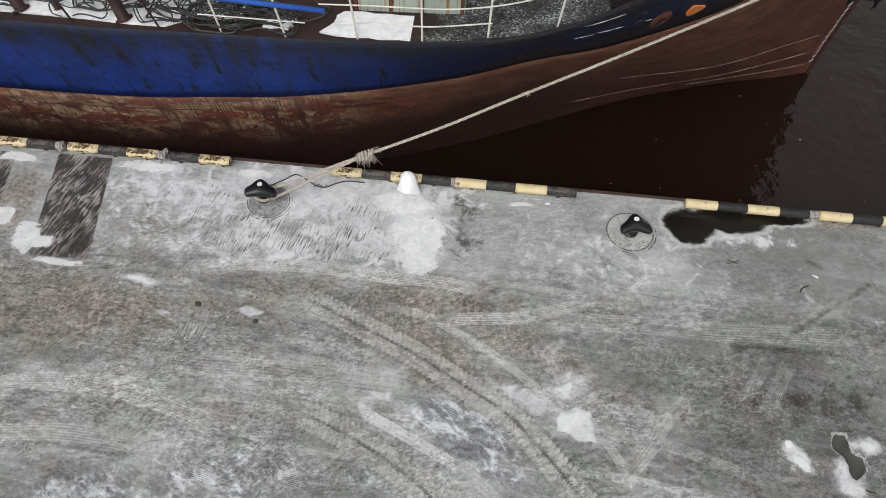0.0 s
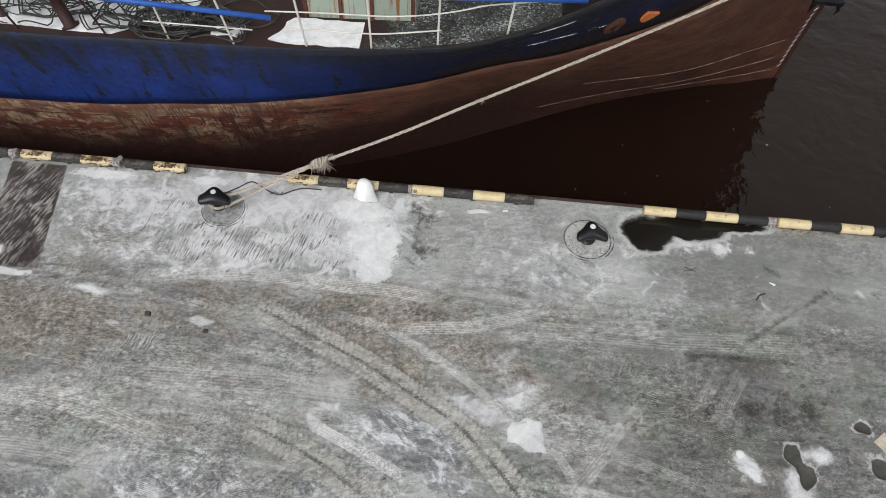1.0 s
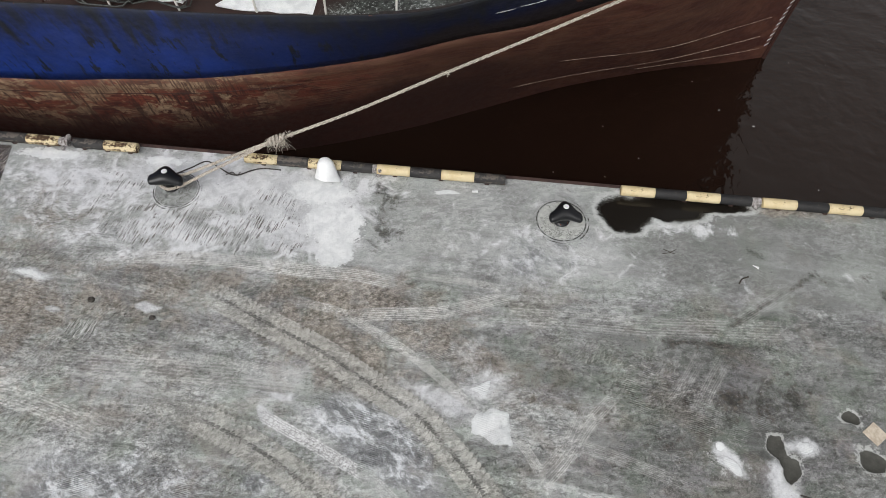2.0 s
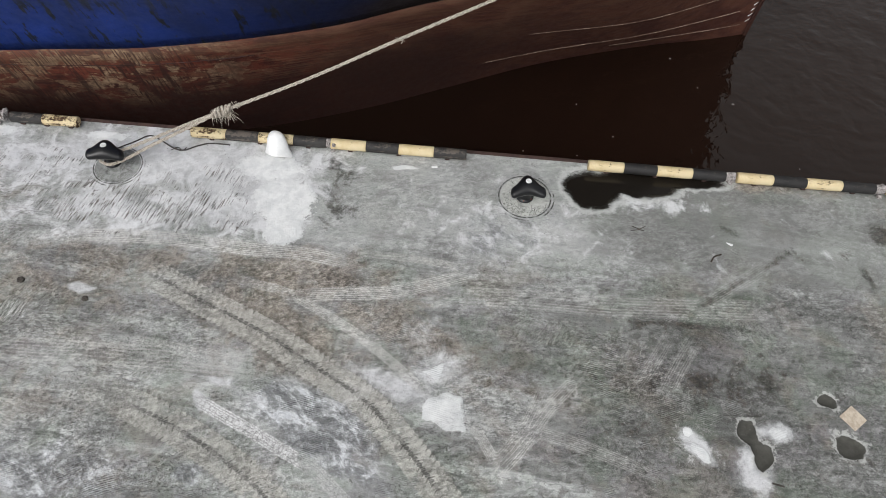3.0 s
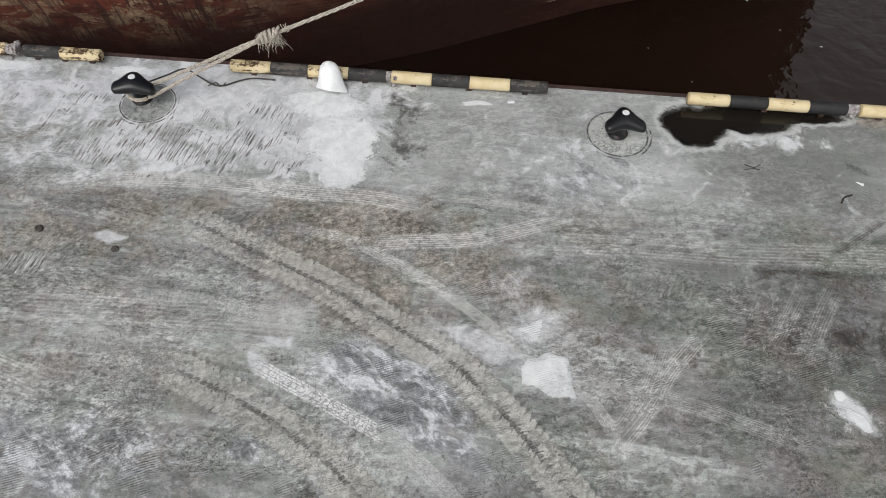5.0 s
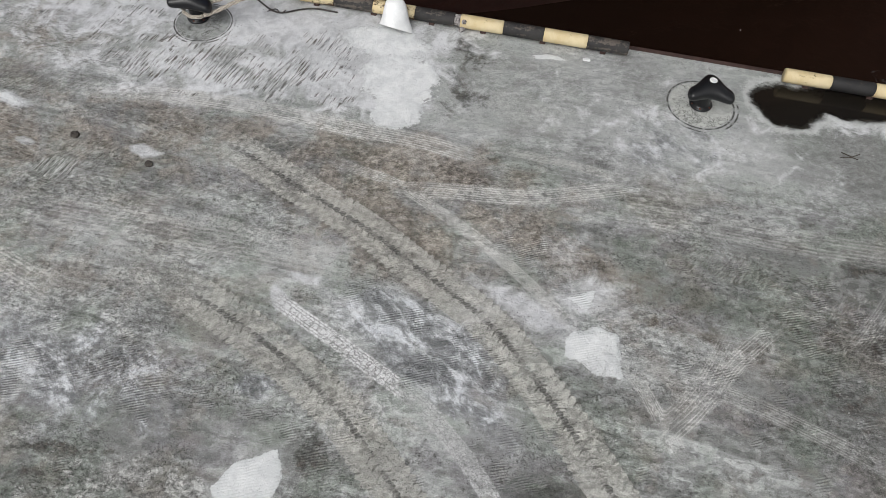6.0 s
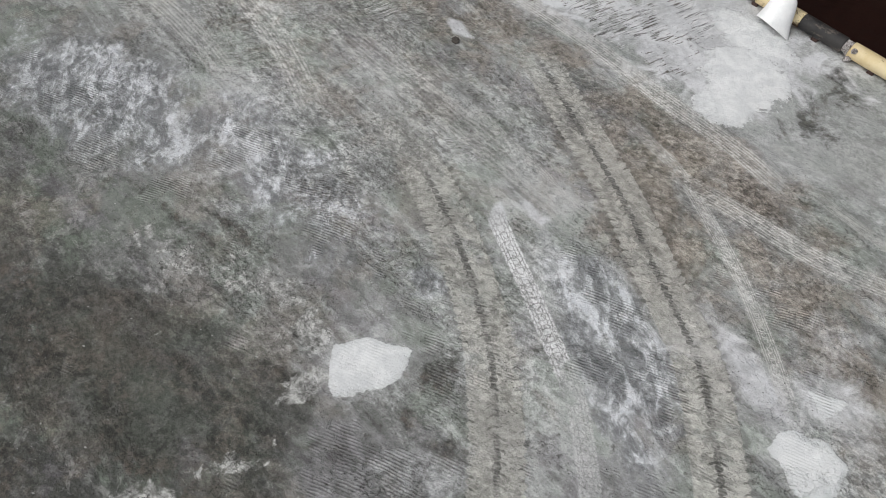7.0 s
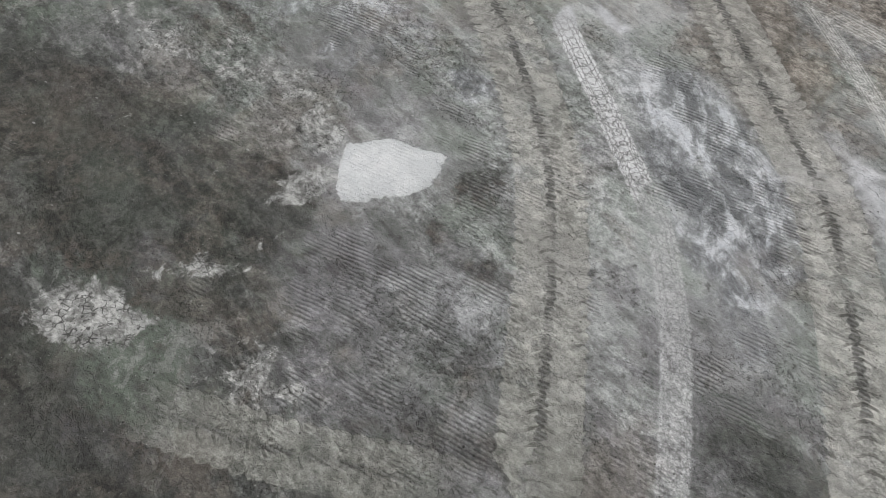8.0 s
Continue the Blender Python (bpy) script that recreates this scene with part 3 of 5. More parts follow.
WATER = water_material()
POOL = pool_material()
DECK = deck_material()
GREEN = green_material()
ROPE = plain_material("weathered_hemp", (0.24, 0.205, 0.165), (0.60, 0.55, 0.485), 40.0, 0.95, 0.6)
WIRE = plain_material("dark_steel_wire", (0.025, 0.024, 0.024), (0.07, 0.06, 0.055), 30.0, 0.6)
HOSE = plain_material("black_rubber_hose", (0.010, 0.012, 0.011), (0.055, 0.060, 0.055), 12.0, 0.6)
PLASTIC = plain_material("white_plastic", (0.74, 0.75, 0.76), (0.84, 0.845, 0.85), 9.0, 0.45, 0.15)
SNOW = plain_material("old_snow", (0.66, 0.67, 0.69), (0.84, 0.85, 0.86), 7.0, 0.85, 0.5)
RAIL_WHITE = paint_material("white_rail_paint", (0.66, 0.65, 0.62), (0.55, 0.52, 0.47), (0.16, 0.07, 0.04), 0.3, 0.5)
BLUE_PIPE = paint_material("blue_pipe_paint", (0.016, 0.075, 0.36), (0.03, 0.12, 0.48), (0.45, 0.46, 0.48), 0.22, 0.45)
RUST = plain_material("flaking_rust", (0.045, 0.013, 0.009), (0.150, 0.050, 0.030), 18.0, 0.9, 0.6)
ORANGE = plain_material("orange_paint", (0.62, 0.16, 0.04), (0.72, 0.26, 0.09), 10.0, 0.6)
EDGE_BLACK = plain_material("black_gunwale", (0.008, 0.007, 0.008), (0.028, 0.020, 0.018), 8.0, 0.9)
DARK_RED = plain_material("dark_red_steel", (0.017, 0.006, 0.006), (0.042, 0.014, 0.012), 8.0, 0.65)
BOARD = plain_material("weathered_plywood", (0.42, 0.35, 0.27), (0.62, 0.55, 0.45), 14.0, 0.85)
STONE = plain_material("dark_stone", (0.035, 0.03, 0.027), (0.09, 0.08, 0.07), 20.0, 0.9)
TWIG = plain_material("dark_twig", (0.025, 0.02, 0.016), (0.07, 0.055, 0.04), 20.0, 0.9)
SEAM = plain_material("worn_weld_bead", (0.10, 0.055, 0.038), (0.36, 0.28, 0.22), 3.0, 0.8)
CHALK = plain_material("chalky_white_paint", (0.45, 0.45, 0.47), (0.70, 0.70, 0.70), 20.0, 0.8)


# ---- mesh helpers ----
def mesh_of(name, bm, material, smooth=False):
    me = bpy.data.meshes.new(name)
    bmesh.ops.recalc_face_normals(bm, faces=bm.faces)
    bm.to_mesh(me)
    bm.free()
    me.materials.append(material)
    if smooth:
        me.polygons.foreach_set("use_smooth", [True] * len(me.polygons))
    return me


def part(name, bm, material, parent=None, label="", smooth=False):
    """Links a bmesh as one mesh object, under a thing or a part where one is given."""
    ob = new(name, mesh_of(name, bm, material, smooth))
    if parent is not None:
        ob.parent = parent
    return tagged(ob, label)


def box(bm, lo, hi, bevel=0.0):
    m = Matrix.Translation([(a + b) / 2 for a, b in zip(lo, hi)]) @ Matrix.Diagonal([b - a for a, b in zip(lo, hi)] + [1])
    made = bmesh.ops.create_cube(bm, size=1, matrix=m)["verts"]
    if bevel:
        edges = list({e for v in made for e in v.link_edges})
        bmesh.ops.bevel(bm, geom=edges, offset=bevel, segments=2, affect="EDGES", profile=0.6)
    return bm


def smooth_line(points, steps=8):
    """A Catmull-Rom line through the points."""
    p = [np.array(q, float) for q in points]
    p = [2 * p[0] - p[1]] + p + [2 * p[-1] - p[-2]]
    out = []
    for a, b, c, d in zip(p, p[1:], p[2:], p[3:]):
        for i in range(steps):
            t = i / steps
            out.append(0.5 * (2 * b + (c - a) * t + (2 * a - 5 * b + 4 * c - d) * t * t + (3 * b - a - 3 * c + d) * t ** 3))
    out.append(p[-2])
    return out


def tube(bm, points, radius, sides=8, caps=True):
    """Sweeps a ring along the points; radius is a number or a function of 0..1."""
    pts = [Vector(q) for q in points]
    rings, up = [], Vector((0.31, 0.17, 0.93)).normalized()
    for i, q in enumerate(pts):
        d = (pts[min(i + 1, len(pts) - 1)] - pts[max(i - 1, 0)]).normalized()
        side = d.cross(up)
        side = side.normalized() if side.length > 1e-4 else Vector((1, 0, 0))
        up = side.cross(d).normalized()
        r = radius(i / (len(pts) - 1)) if callable(radius) else radius
        rings.append([bm.verts.new(q + r * (math.cos(k * math.tau / sides) * side + math.sin(k * math.tau / sides) * up)) for k in range(sides)])
    for a, b in zip(rings, rings[1:]):
        for k in range(sides):
            bm.faces.new((a[k], a[(k + 1) % sides], b[(k + 1) % sides], b[k]))
    if caps:
        bm.faces.new(rings[0][::-1])
        bm.faces.new(rings[-1])
    return bm


def lathe(bm, profile, sides=24, centre=(0, 0)):
    """Turns (radius, height) pairs about the vertical."""
    rings = [[bm.verts.new((centre[0] + r * math.cos(k * math.tau / sides), centre[1] + r * math.sin(k * math.tau / sides), z)) for k in range(sides)] for r, z in profile]
    for a, b in zip(rings, rings[1:]):
        for k in range(sides):
            bm.faces.new((a[k], a[(k + 1) % sides], b[(k + 1) % sides], b[k]))
    bm.faces.new(rings[0][::-1])
    bm.faces.new(rings[-1])
    return bm


def stranded(bm, points, radius, twist=9.0, strands=3, sides=6):
    """A laid rope: strands wound about a line."""
    pts = [Vector(q) for q in points]
    length = [0.0]
    for a, b in zip(pts, pts[1:]):
        length.append(length[-1] + (b - a).length)
    for s in range(strands):
        line = []
        up = Vector((0.2, 0.1, 0.97))
        for i, q in enumerate(pts):
            d = (pts[min(i + 1, len(pts) - 1)] - pts[max(i - 1, 0)]).normalized()
            side = d.cross(up).normalized()
            top = side.cross(d)
            ang = length[i] * twist + s * math.tau / strands
            line.append(q + 0.55 * radius * (math.cos(ang) * side + math.sin(ang) * top))
        tube(bm, line, radius * 0.56, sides)
    return bm


# ---- quay ----
EDGE_Y, WATER_Z = 8.93, -1.97


def value_noise(x, y, cell, seed):
    """Smooth lattice noise, -1 to 1, for warping outlines."""
    rng = np.random.default_rng(seed)
    table = rng.uniform(-1, 1, (256, 256))
    u, v = x / cell, y / cell
    i, j = np.floor(u).astype(int), np.floor(v).astype(int)
    a, b = u - i, v - j
    a, b = a * a * (3 - 2 * a), b * b * (3 - 2 * b)
    t = lambda m, n: table[m % 256, n % 256]
    return (t(i, j) * (1 - a) + t(i + 1, j) * a) * (1 - b) + (t(i, j + 1) * (1 - a) + t(i + 1, j + 1) * a) * b


def blob(x, y, cx, cy, rx, ry, turn=0.0):
    """1 in the middle of an ellipse, 0 on its outline, below 0 outside."""
    c, s = math.cos(radians(turn)), math.sin(radians(turn))
    u, v = (x - cx) * c + (y - cy) * s, -(x - cx) * s + (y - cy) * c
    return np.clip(1 - np.sqrt((u / rx) ** 2 + (v / ry) ** 2), -1, 1)


def facet(x, y, points, soft=5.0):
    """Above 0 inside a convex outline given clockwise, below 0 outside, by distance from its edges."""
    least = np.full(x.shape, 9.0)
    for (ax, ay), (bx, by) in zip(points, points[1:] + points[:1]):
        size = math.hypot(bx - ax, by - ay)
        least = np.minimum(least, ((by - ay) * (x - ax) - (bx - ax) * (y - ay)) / size)
    return np.clip(least * soft, -1, 1)


def to_line(x, y, points, power, narrow=1.0, fade=0.6):
    """Signed distance across a track, run along it, and its strength, fading at both ends."""
    line = np.array(smooth_line([(*q, 0) for q in points], 6))[:, :2]
    best = np.full(x.shape, 9.0)
    across, along = np.full(x.shape, 9.0), np.zeros(x.shape)
    run = 0.0
    for a, b in zip(line, line[1:]):
        d = b - a
        size = np.hypot(*d)
        d = d / size
        t = np.clip((x - a[0]) * d[0] + (y - a[1]) * d[1], 0, size)
        px, py = x - a[0] - t * d[0], y - a[1] - t * d[1]
        dist = np.hypot(px, py)
        near = dist < best
        best = np.where(near, dist, best)
        across = np.where(near, np.sign(d[0] * py - d[1] * px) * dist, across)
        along = np.where(near, run + t, along)
        run += size
    ends = np.clip(np.minimum(along, run - along) / fade, 0, 1)
    return np.clip(np.abs(across) * narrow, 0, 1), along, power * ends


DUAL_TRACKS = [
    ([(-3.5, 4.18), (-2.85, 4.02), (-2.07, 3.76), (-1.38, 3.47), (-0.86, 3.19), (-0.46, 2.94), (-0.16, 2.69), (0.16, 2.40), (0.45, 2.10), (0.75, 1.79), (1.05, 1.48), (1.8, 0.6), (2.6, -0.5)], 1.0, 1.0, 1.6),
    ([(-3.0, 6.02), (-2.52, 5.84), (-1.90, 5.57), (-1.32, 5.33), (-0.70, 5.05), (-0.08, 4.70), (0.40, 4.44), (0.84, 4.17), (1.31, 3.72), (1.65, 3.36), (2.0, 2.95), (3.2, 1.5)], 1.0, 1.0, 0.7),
    ([(-0.62, 0.08), (-0.36, 0.28), (0.02, 0.55), (0.32, 0.80), (0.62, 1.06), (0.9, 1.28)], 0.85, 1.35, 0.5),
]
SINGLE_TRACKS = [
    ([(-1.62, 4.06), (-1.32, 3.93), (-1.12, 3.84), (-0.70, 3.66), (-0.28, 3.46), (0.04, 3.31), (0.30, 3.17)], 1.0, 1.0, 0.40),
    ([(0.0, 3.33), (0.28, 3.19), (0.54, 2.99), (0.88, 2.69), (1.15, 2.39), (1.44, 2.05), (2.1, 1.2)], 0.46, 1.0, 0.3),
]
LIGHT_TRACKS = [
    ([(-1.5, 5.97), (-1.1, 5.90), (-0.62, 5.80), (-0.01, 5.51), (0.58, 5.18), (1.12, 4.79), (1.51, 4.48), (1.80, 4.27)], 0.85, 2.0, 0.7),
    ([(2.10, 4.12), (2.34, 3.92), (2.62, 3.50), (2.9, 3.1)], 0.75, 2.0, 0.4),
    ([(-0.68, 5.72), (-0.05, 5.83), (0.87, 5.95), (1.48, 6.15), (2.3, 6.48)], 0.85, 1.3),
    ([(-4.4, 6.46), (-3.41, 6.56), (-2.38, 6.58), (-1.41, 6.52), (-0.45, 6.52), (0.4, 6.4)], 0.9, 1.2),
    ([(0.2, 6.62), (1.2, 6.60), (2.3, 6.48)], 0.7, 2.2),
    ([(1.90, 6.00), (3.04, 6.05), (4.20, 6.05), (5.36, 6.12), (6.8, 6.20)], 0.38, 0.85),
    ([(2.28, 4.06), (3.23, 3.97), (4.21, 3.70), (4.9, 3.45)], 0.45, 1.6),
    ([(-5.6, 4.50), (-4.78, 4.51), (-3.49, 4.55), (-2.06, 4.58), (-1.06, 4.58), (-0.2, 4.52)], 0.42, 0.8, 1.6),
    ([(-2.9, 4.86), (-1.9, 4.77), (-1.0, 4.66), (-0.25, 4.53)], 0.7, 3.0),
    ([(2.45, 3.15), (2.94, 3.74), (3.33, 4.35), (3.82, 4.93)], 0.75, 1.5),
    ([(2.45, 3.35), (2.72, 3.62), (3.04, 4.10), (3.3, 4.73)], 0.7, 1.5),
    ([(4.85, 4.5), (5.25, 5.22), (5.55, 5.7)], 0.4, 1.3),
    ([(4.45, 4.6), (4.85, 5.2), (5.15, 5.7)], 0.4, 1.5),
    ([(-8.2, 3.6), (-6.6, 4.0), (-5.0, 3.9), (-3.6, 3.5)], 0.6),
    ([(-7.5, 3.0), (-6.0, 3.2), (-4.4, 3.1)], 0.5),
    ([(5.47, 6.06), (5.93, 6.40), (6.42, 6.75), (7.03, 7.23)], 0.25, 1.3),
]


def graded(lo, dense_lo, dense_hi, hi, step):
    """Places that lie close together between the dense ends and spread out beyond."""
    mid = np.arange(dense_lo, dense_hi + step / 2, step)
    left = dense_lo - np.geomspace(0.1, dense_lo - lo, 26)[::-1] if lo < dense_lo else np.array([])
    right = dense_hi + np.geomspace(0.1, hi - dense_hi, 26) if hi > dense_hi else np.array([])
    return np.concatenate([left, mid, right])


def build_quay():
    xs = graded(-700, -13, 11, 700, 0.04)
    ys = graded(-700, -3, EDGE_Y, EDGE_Y, 0.04)
    ys[-1] = EDGE_Y
    x, y = np.meshgrid(xs, ys)
    wx = x + 0.06 * value_noise(x, y, 0.45, 1) + 0.035 * value_noise(x, y, 0.15, 2)
    wy = y + 0.06 * value_noise(x, y, 0.45, 3) + 0.035 * value_noise(x, y, 0.15, 4)

    def most(*fields):
        return np.maximum.reduce(fields)

    snow = most(blob(wx, wy, -1.02, 7.55, 0.56, 0.62), blob(wx, wy, -0.92, 6.98, 0.36, 0.34), blob(wx, wy, -1.35, 8.2, 0.75, 0.35) - 0.1,
                facet(wx, wy, [(1.53, 4.20), (1.83, 4.45), (2.16, 4.42), (2.25, 3.86), (1.95, 3.85), (1.58, 3.97)]),
                # wedge of specular glint painted as white
                facet(x, y, [(1.52, 4.72), (1.86, 4.94), (1.80, 4.53)]),
                facet(wx, wy, [(-1.43, 1.98), (-1.29, 2.33), (-0.96, 2.50), (-0.83, 2.38), (-0.74, 2.10), (-1.00, 1.68), (-1.18, 1.72)]),
                blob(wx, wy, -8.05, 6.68, 0.26, 0.42, 15), blob(wx, wy, -7.75, 6.55, 0.26, 0.16), blob(wx, wy, -8.7, 7.05, 0.25, 0.22), blob(wx, wy, -7.25, 6.20, 0.75, 0.12) - 0.35,
                blob(wx, wy, -5.73, 6.02, 0.46, 0.12) - 0.42,
                blob(wx, wy, 5.38, 3.86, 0.24, 0.13, -50) - 0.3, blob(wx, wy, 5.22, 4.15, 0.12, 0.10) - 0.2,
                blob(wx, wy, -6.4, 8.5, 0.9, 0.22) - 0.3, blob(wx, wy, -4.3, 8.6, 0.7, 0.18) - 0.35, blob(wx, wy, 0.9, 8.4, 0.35, 0.08) - 0.2,
                blob(wx, wy, -9.0, 8.45, 0.45, 0.14) - 0.1, blob(wx, wy, 6.48, 4.28, 0.36, 0.17, 0) - 0.55)
    wet = most(blob(wx, wy, 4.10, 8.31, 0.50, 0.41), blob(wx, wy, 4.75, 8.52, 0.75, 0.30), blob(wx, wy, 5.5, 8.70, 0.85, 0.18))
    oil = most(blob(wx, wy, 6.06, 4.24, 0.12, 0.22, 28), blob(wx, wy, 6.19, 4.05, 0.10, 0.16, 20), blob(wx, wy, 6.24, 3.90, 0.12, 0.22, -8), blob(wx, wy, 7.43, 4.17, 0.17, 0.17),
               blob(wx, wy, 7.26, 4.77, 0.16, 0.13) - 0.05)
    slab = most(*(np.clip(1 - np.maximum(np.abs(x - cx - 0.16 * (7.5 - y)) / rx, np.abs(y - cy) / ry), -1, 1) * 4
                  for cx, cy, rx, ry in ((-7.50, 7.47, 0.55, 1.20), (-9.75, 7.6, 0.9, 1.0))))
    brown = most(blob(x, y, -7.2, 5.3, 3.0, 1.1) * 1.5, blob(x, y, -6.0, 7.2, 0.9, 1.2) * 0.5, blob(x, y, -0.6, 6.15, 2.4, 0.6) * 1.1, blob(x, y, -0.7, 5.25, 2.0, 0.8, -25) * 1.1, blob(x, y, -9.5, 5.6, 2, 1.4),
                 blob(x, y, 6.9, 8.75, 2.2, 0.25) * 1.2, blob(x, y, -4.0, 5.7, 1.8, 0.7) * 0.75, blob(x, y, -3.0, 6.2, 3.2, 0.35) * 0.6, blob(x, y, -4.6, 4.0, 1.8, 0.8) * 0.3, blob(x, y, -8.6, 7.5, 0.7, 1.0) * 1.5,
                 blob(x, y, -0.4, 6.5, 0.5, 0.3), blob(x, y, 1.3, 5.3, 2.2, 0.6, -25) * 0.8)
    film_sheen = most(blob(x, y, -3.0, 8.2, 3.4, 0.9) * 1.3, blob(x, y, -1.9, 7.5, 1.5, 0.9), blob(x, y, -5.6, 7.8, 1.4, 1.1) * 0.7, blob(x, y, -3.5, 7.0, 3.4, 0.7) * 0.6,
                # the two spots near x 1.8 and 1.5 paint a soft sheen
                blob(x, y, 2.3, 7.3, 1.6, 0.7) * 0.14, blob(x, y, 1.82, 4.82, 0.55, 0.40) * 0.7, blob(x, y, 1.5, 5.4, 0.35, 0.3) * 0.3, blob(x, y, 5.0, 8.12, 1.0, 0.20) * 0.55,
                blob(x, y, -4.2, 2.7, 1.6, 0.5, -20) * 0.15, blob(x, y, 0.1, 1.9, 0.8, 0.5) * 0.2, blob(x, y, -1.15, 2.0, 0.5, 0.45, 40) * 0.15,
                facet(wx, wy, [(-3.95, 5.60), (-3.78, 5.72), (-3.36, 5.64), (-3.58, 5.45), (-3.85, 5.48)]) * 2.0, blob(wx, wy, -5.1, 5.42, 0.24, 0.08) * 1.5, blob(wx, wy, -5.7, 6.0, 0.5, 0.14) * 1.2,
                blob(x, y, 6.05, 3.75, 0.35, 0.5) * 0.9, blob(wx, wy, 5.33, 3.95, 0.34, 0.20, -50) * 1.1, blob(wx, wy, 6.48, 4.28, 0.40, 0.17) * 0.8, blob(x, y, 1.15, 4.45, 0.8, 0.28, -20) * 0.9, blob(x, y, 0.6, 4.32, 0.3, 0.18) * 1.0, blob(wx, wy, -1.36, 4.0, 0.24, 0.11, -35) * 2.5, blob(wx, wy, -1.26, 4.34, 0.32, 0.10, -12) * 0.8, blob(x, y, -1.8, 7.0, 0.9, 0.25) * 1.2, blob(x, y, -0.9, 4.15, 0.5, 0.16, -20) * 0.4, blob(wx, wy, 0.72, 4.35, 0.26, 0.12, 20) * 2.0)
    dark = most(blob(x, y, -2.3, 0.60, 1.8, 0.75, 22) * 1.4, blob(x, y, -1.35, 1.25, 0.5, 0.45, 40) * 1.2, blob(x, y, -1.0, -1.0, 2.5, 0.9) * 1.3, blob(x, y, -0.85, -0.45, 1.2, 0.50) * 1.3, blob(x, y, -0.1, -0.35, 0.9, 0.5) * 1.0, blob(x, y, -0.95, 0.75, 0.5, 0.22, 50) * 0.9,
                blob(x, y, 5.2, 4.6, 2.8, 1.1) * 0.12, blob(x, y, 5.4, 5.83, 1.1, 0.09) * 0.5, blob(x, y, 5.3, 6.08, 0.28, 0.10) * 0.7, blob(x, y, -0.18, 7.85, 0.40, 0.75) * 0.24, blob(x, y, 1.65, 2.45, 0.5, 0.45) * 0.8, blob(x, y, -0.30, 8.40, 0.18, 0.18) * 1.2,
                blob(x, y, 8.76, 7.86, 0.24, 0.28) * 0.8, blob(x, y, 8.36, 6.95, 0.09, 0.34, 10) * 0.7, blob(x, y, 6.92, 7.12, 0.55, 0.11, 42) * 0.36, blob(x, y, 6.2, 6.6, 0.9, 0.10, 37) * 0.30, blob(x, y, 6.2, 7.72, 0.28, 0.10, -30) * 0.45,
                blob(x, y, -0.66, 2.45, 0.24, 0.40, 30) * 0.35, blob(x, y, -0.30, 2.08, 0.40, 0.13, 10) * 0.9, blob(x, y, -0.72, 1.35, 0.28, 0.16, 45) * 0.8, blob(x, y, 0.66, 1.36, 0.28, 0.12, 45) * 0.9, blob(x, y, 0.35, 1.22, 0.3, 0.12, 40) * 0.6,
                blob(x, y, -6.0, -0.4, 3.5, 1.3) * 0.9, blob(x, y, -3.5, 1.70, 1.3, 0.08, 9) * 0.2, blob(x, y, -3.3, 1.97, 1.5, 0.07, 8) * 0.16, blob(x, y, 1.0, 4.02, 0.2, 0.06, -45) * 0.9)
    dark = np.clip(2.6 * dark, -1, 1)
    film_sheen = np.where(film_sheen < 0, film_sheen * (1.5 + 3.0 * np.clip((2.8 - y) / 0.6, 0, 1)), film_sheen)
    hatch = most(blob(x, y, -4.6, 5.10, 0.34, 0.22) * 1.5, blob(x, y, -3.3, 7.25, 2.3, 0.72), blob(x, y, -2.0, 7.95, 0.7, 0.32), blob(x, y, -5.2, 7.8, 1.4, 0.6) * 0.4)
    mottle = most(blob(x, y, 0.15, 3.85, 1.15, 0.50, -22) * 1.9, blob(x, y, 0.7, 3.3, 0.7, 0.35, -30) * 0.8, blob(x, y, -3.3, 2.8, 1.9, 0.60, -4) * 0.75, blob(x, y, -1.35, 3.03, 0.25, 0.2) * 0.9, blob(x, y, -5.2, 2.0, 1.8, 0.9, 15) * 1.0,
                  blob(x, y, 2.6, 7.2, 1.0, 0.7) * 0.35)
    plate = np.full(x.shape, -1.0)
    for cx, cy, size in ((-3.90, 7.96, 0.38), (2.93, 8.03, 0.42)):
        r = 1 - np.hypot((x - cx) / size, (y - cy) / size)
        plate = np.maximum(plate, np.clip(r, -1, 1))
    # base tone of the slab, place by place, darker towards low y
    zone = 0.595 + 0.155 * np.clip((y - 6.0) / 1.2, 0, 1) - 0.10 * np.clip((x - 2.5) / 1.5, 0, 1) * np.clip((6.6 - y) / 0.8, 0, 1)
    zone -= 0.10 * np.clip((x - 3.2) / 1.5, 0, 1) * np.clip((y - 6.4) / 0.8, 0, 1)
    zone -= 0.10 * np.clip((x - 3.8) / 1.5, 0, 1)
    zone -= 0.11 * np.clip((x - 2.2) / 1.2, 0, 1) * np.clip((6.6 - y) / 0.8, 0, 1)
    zone -= 0.10 * np.clip((-1.2 - x) / 0.8, 0, 1) * np.clip((2.8 - y) / 0.5, 0, 1)
    zone += 0.08 * np.clip((6.4 - y) / 0.5, 0, 1) * np.clip((y - 2.2) / 0.6, 0, 1)
    zone += 0.06 * np.clip((5.0 - y) / 0.6, 0, 1) * np.clip((y - 2.2) / 0.6, 0, 1) * np.clip((x + 2.5) / 1.0, 0, 1) * np.clip((4.5 - x) / 1.0, 0, 1)
    zone += 0.06 * np.clip(1 - np.abs(x + 0.5) / 5, 0, 1) * np.clip((5.5 - y) / 0.8, 0, 1) * np.clip((y - 2.5) / 0.5, 0, 1)
    zone -= 0.17 * np.clip(1 - np.hypot((x - 1.5) / 1.2, (y - 2.1) / 0.9), 0, 1) ** 0.5
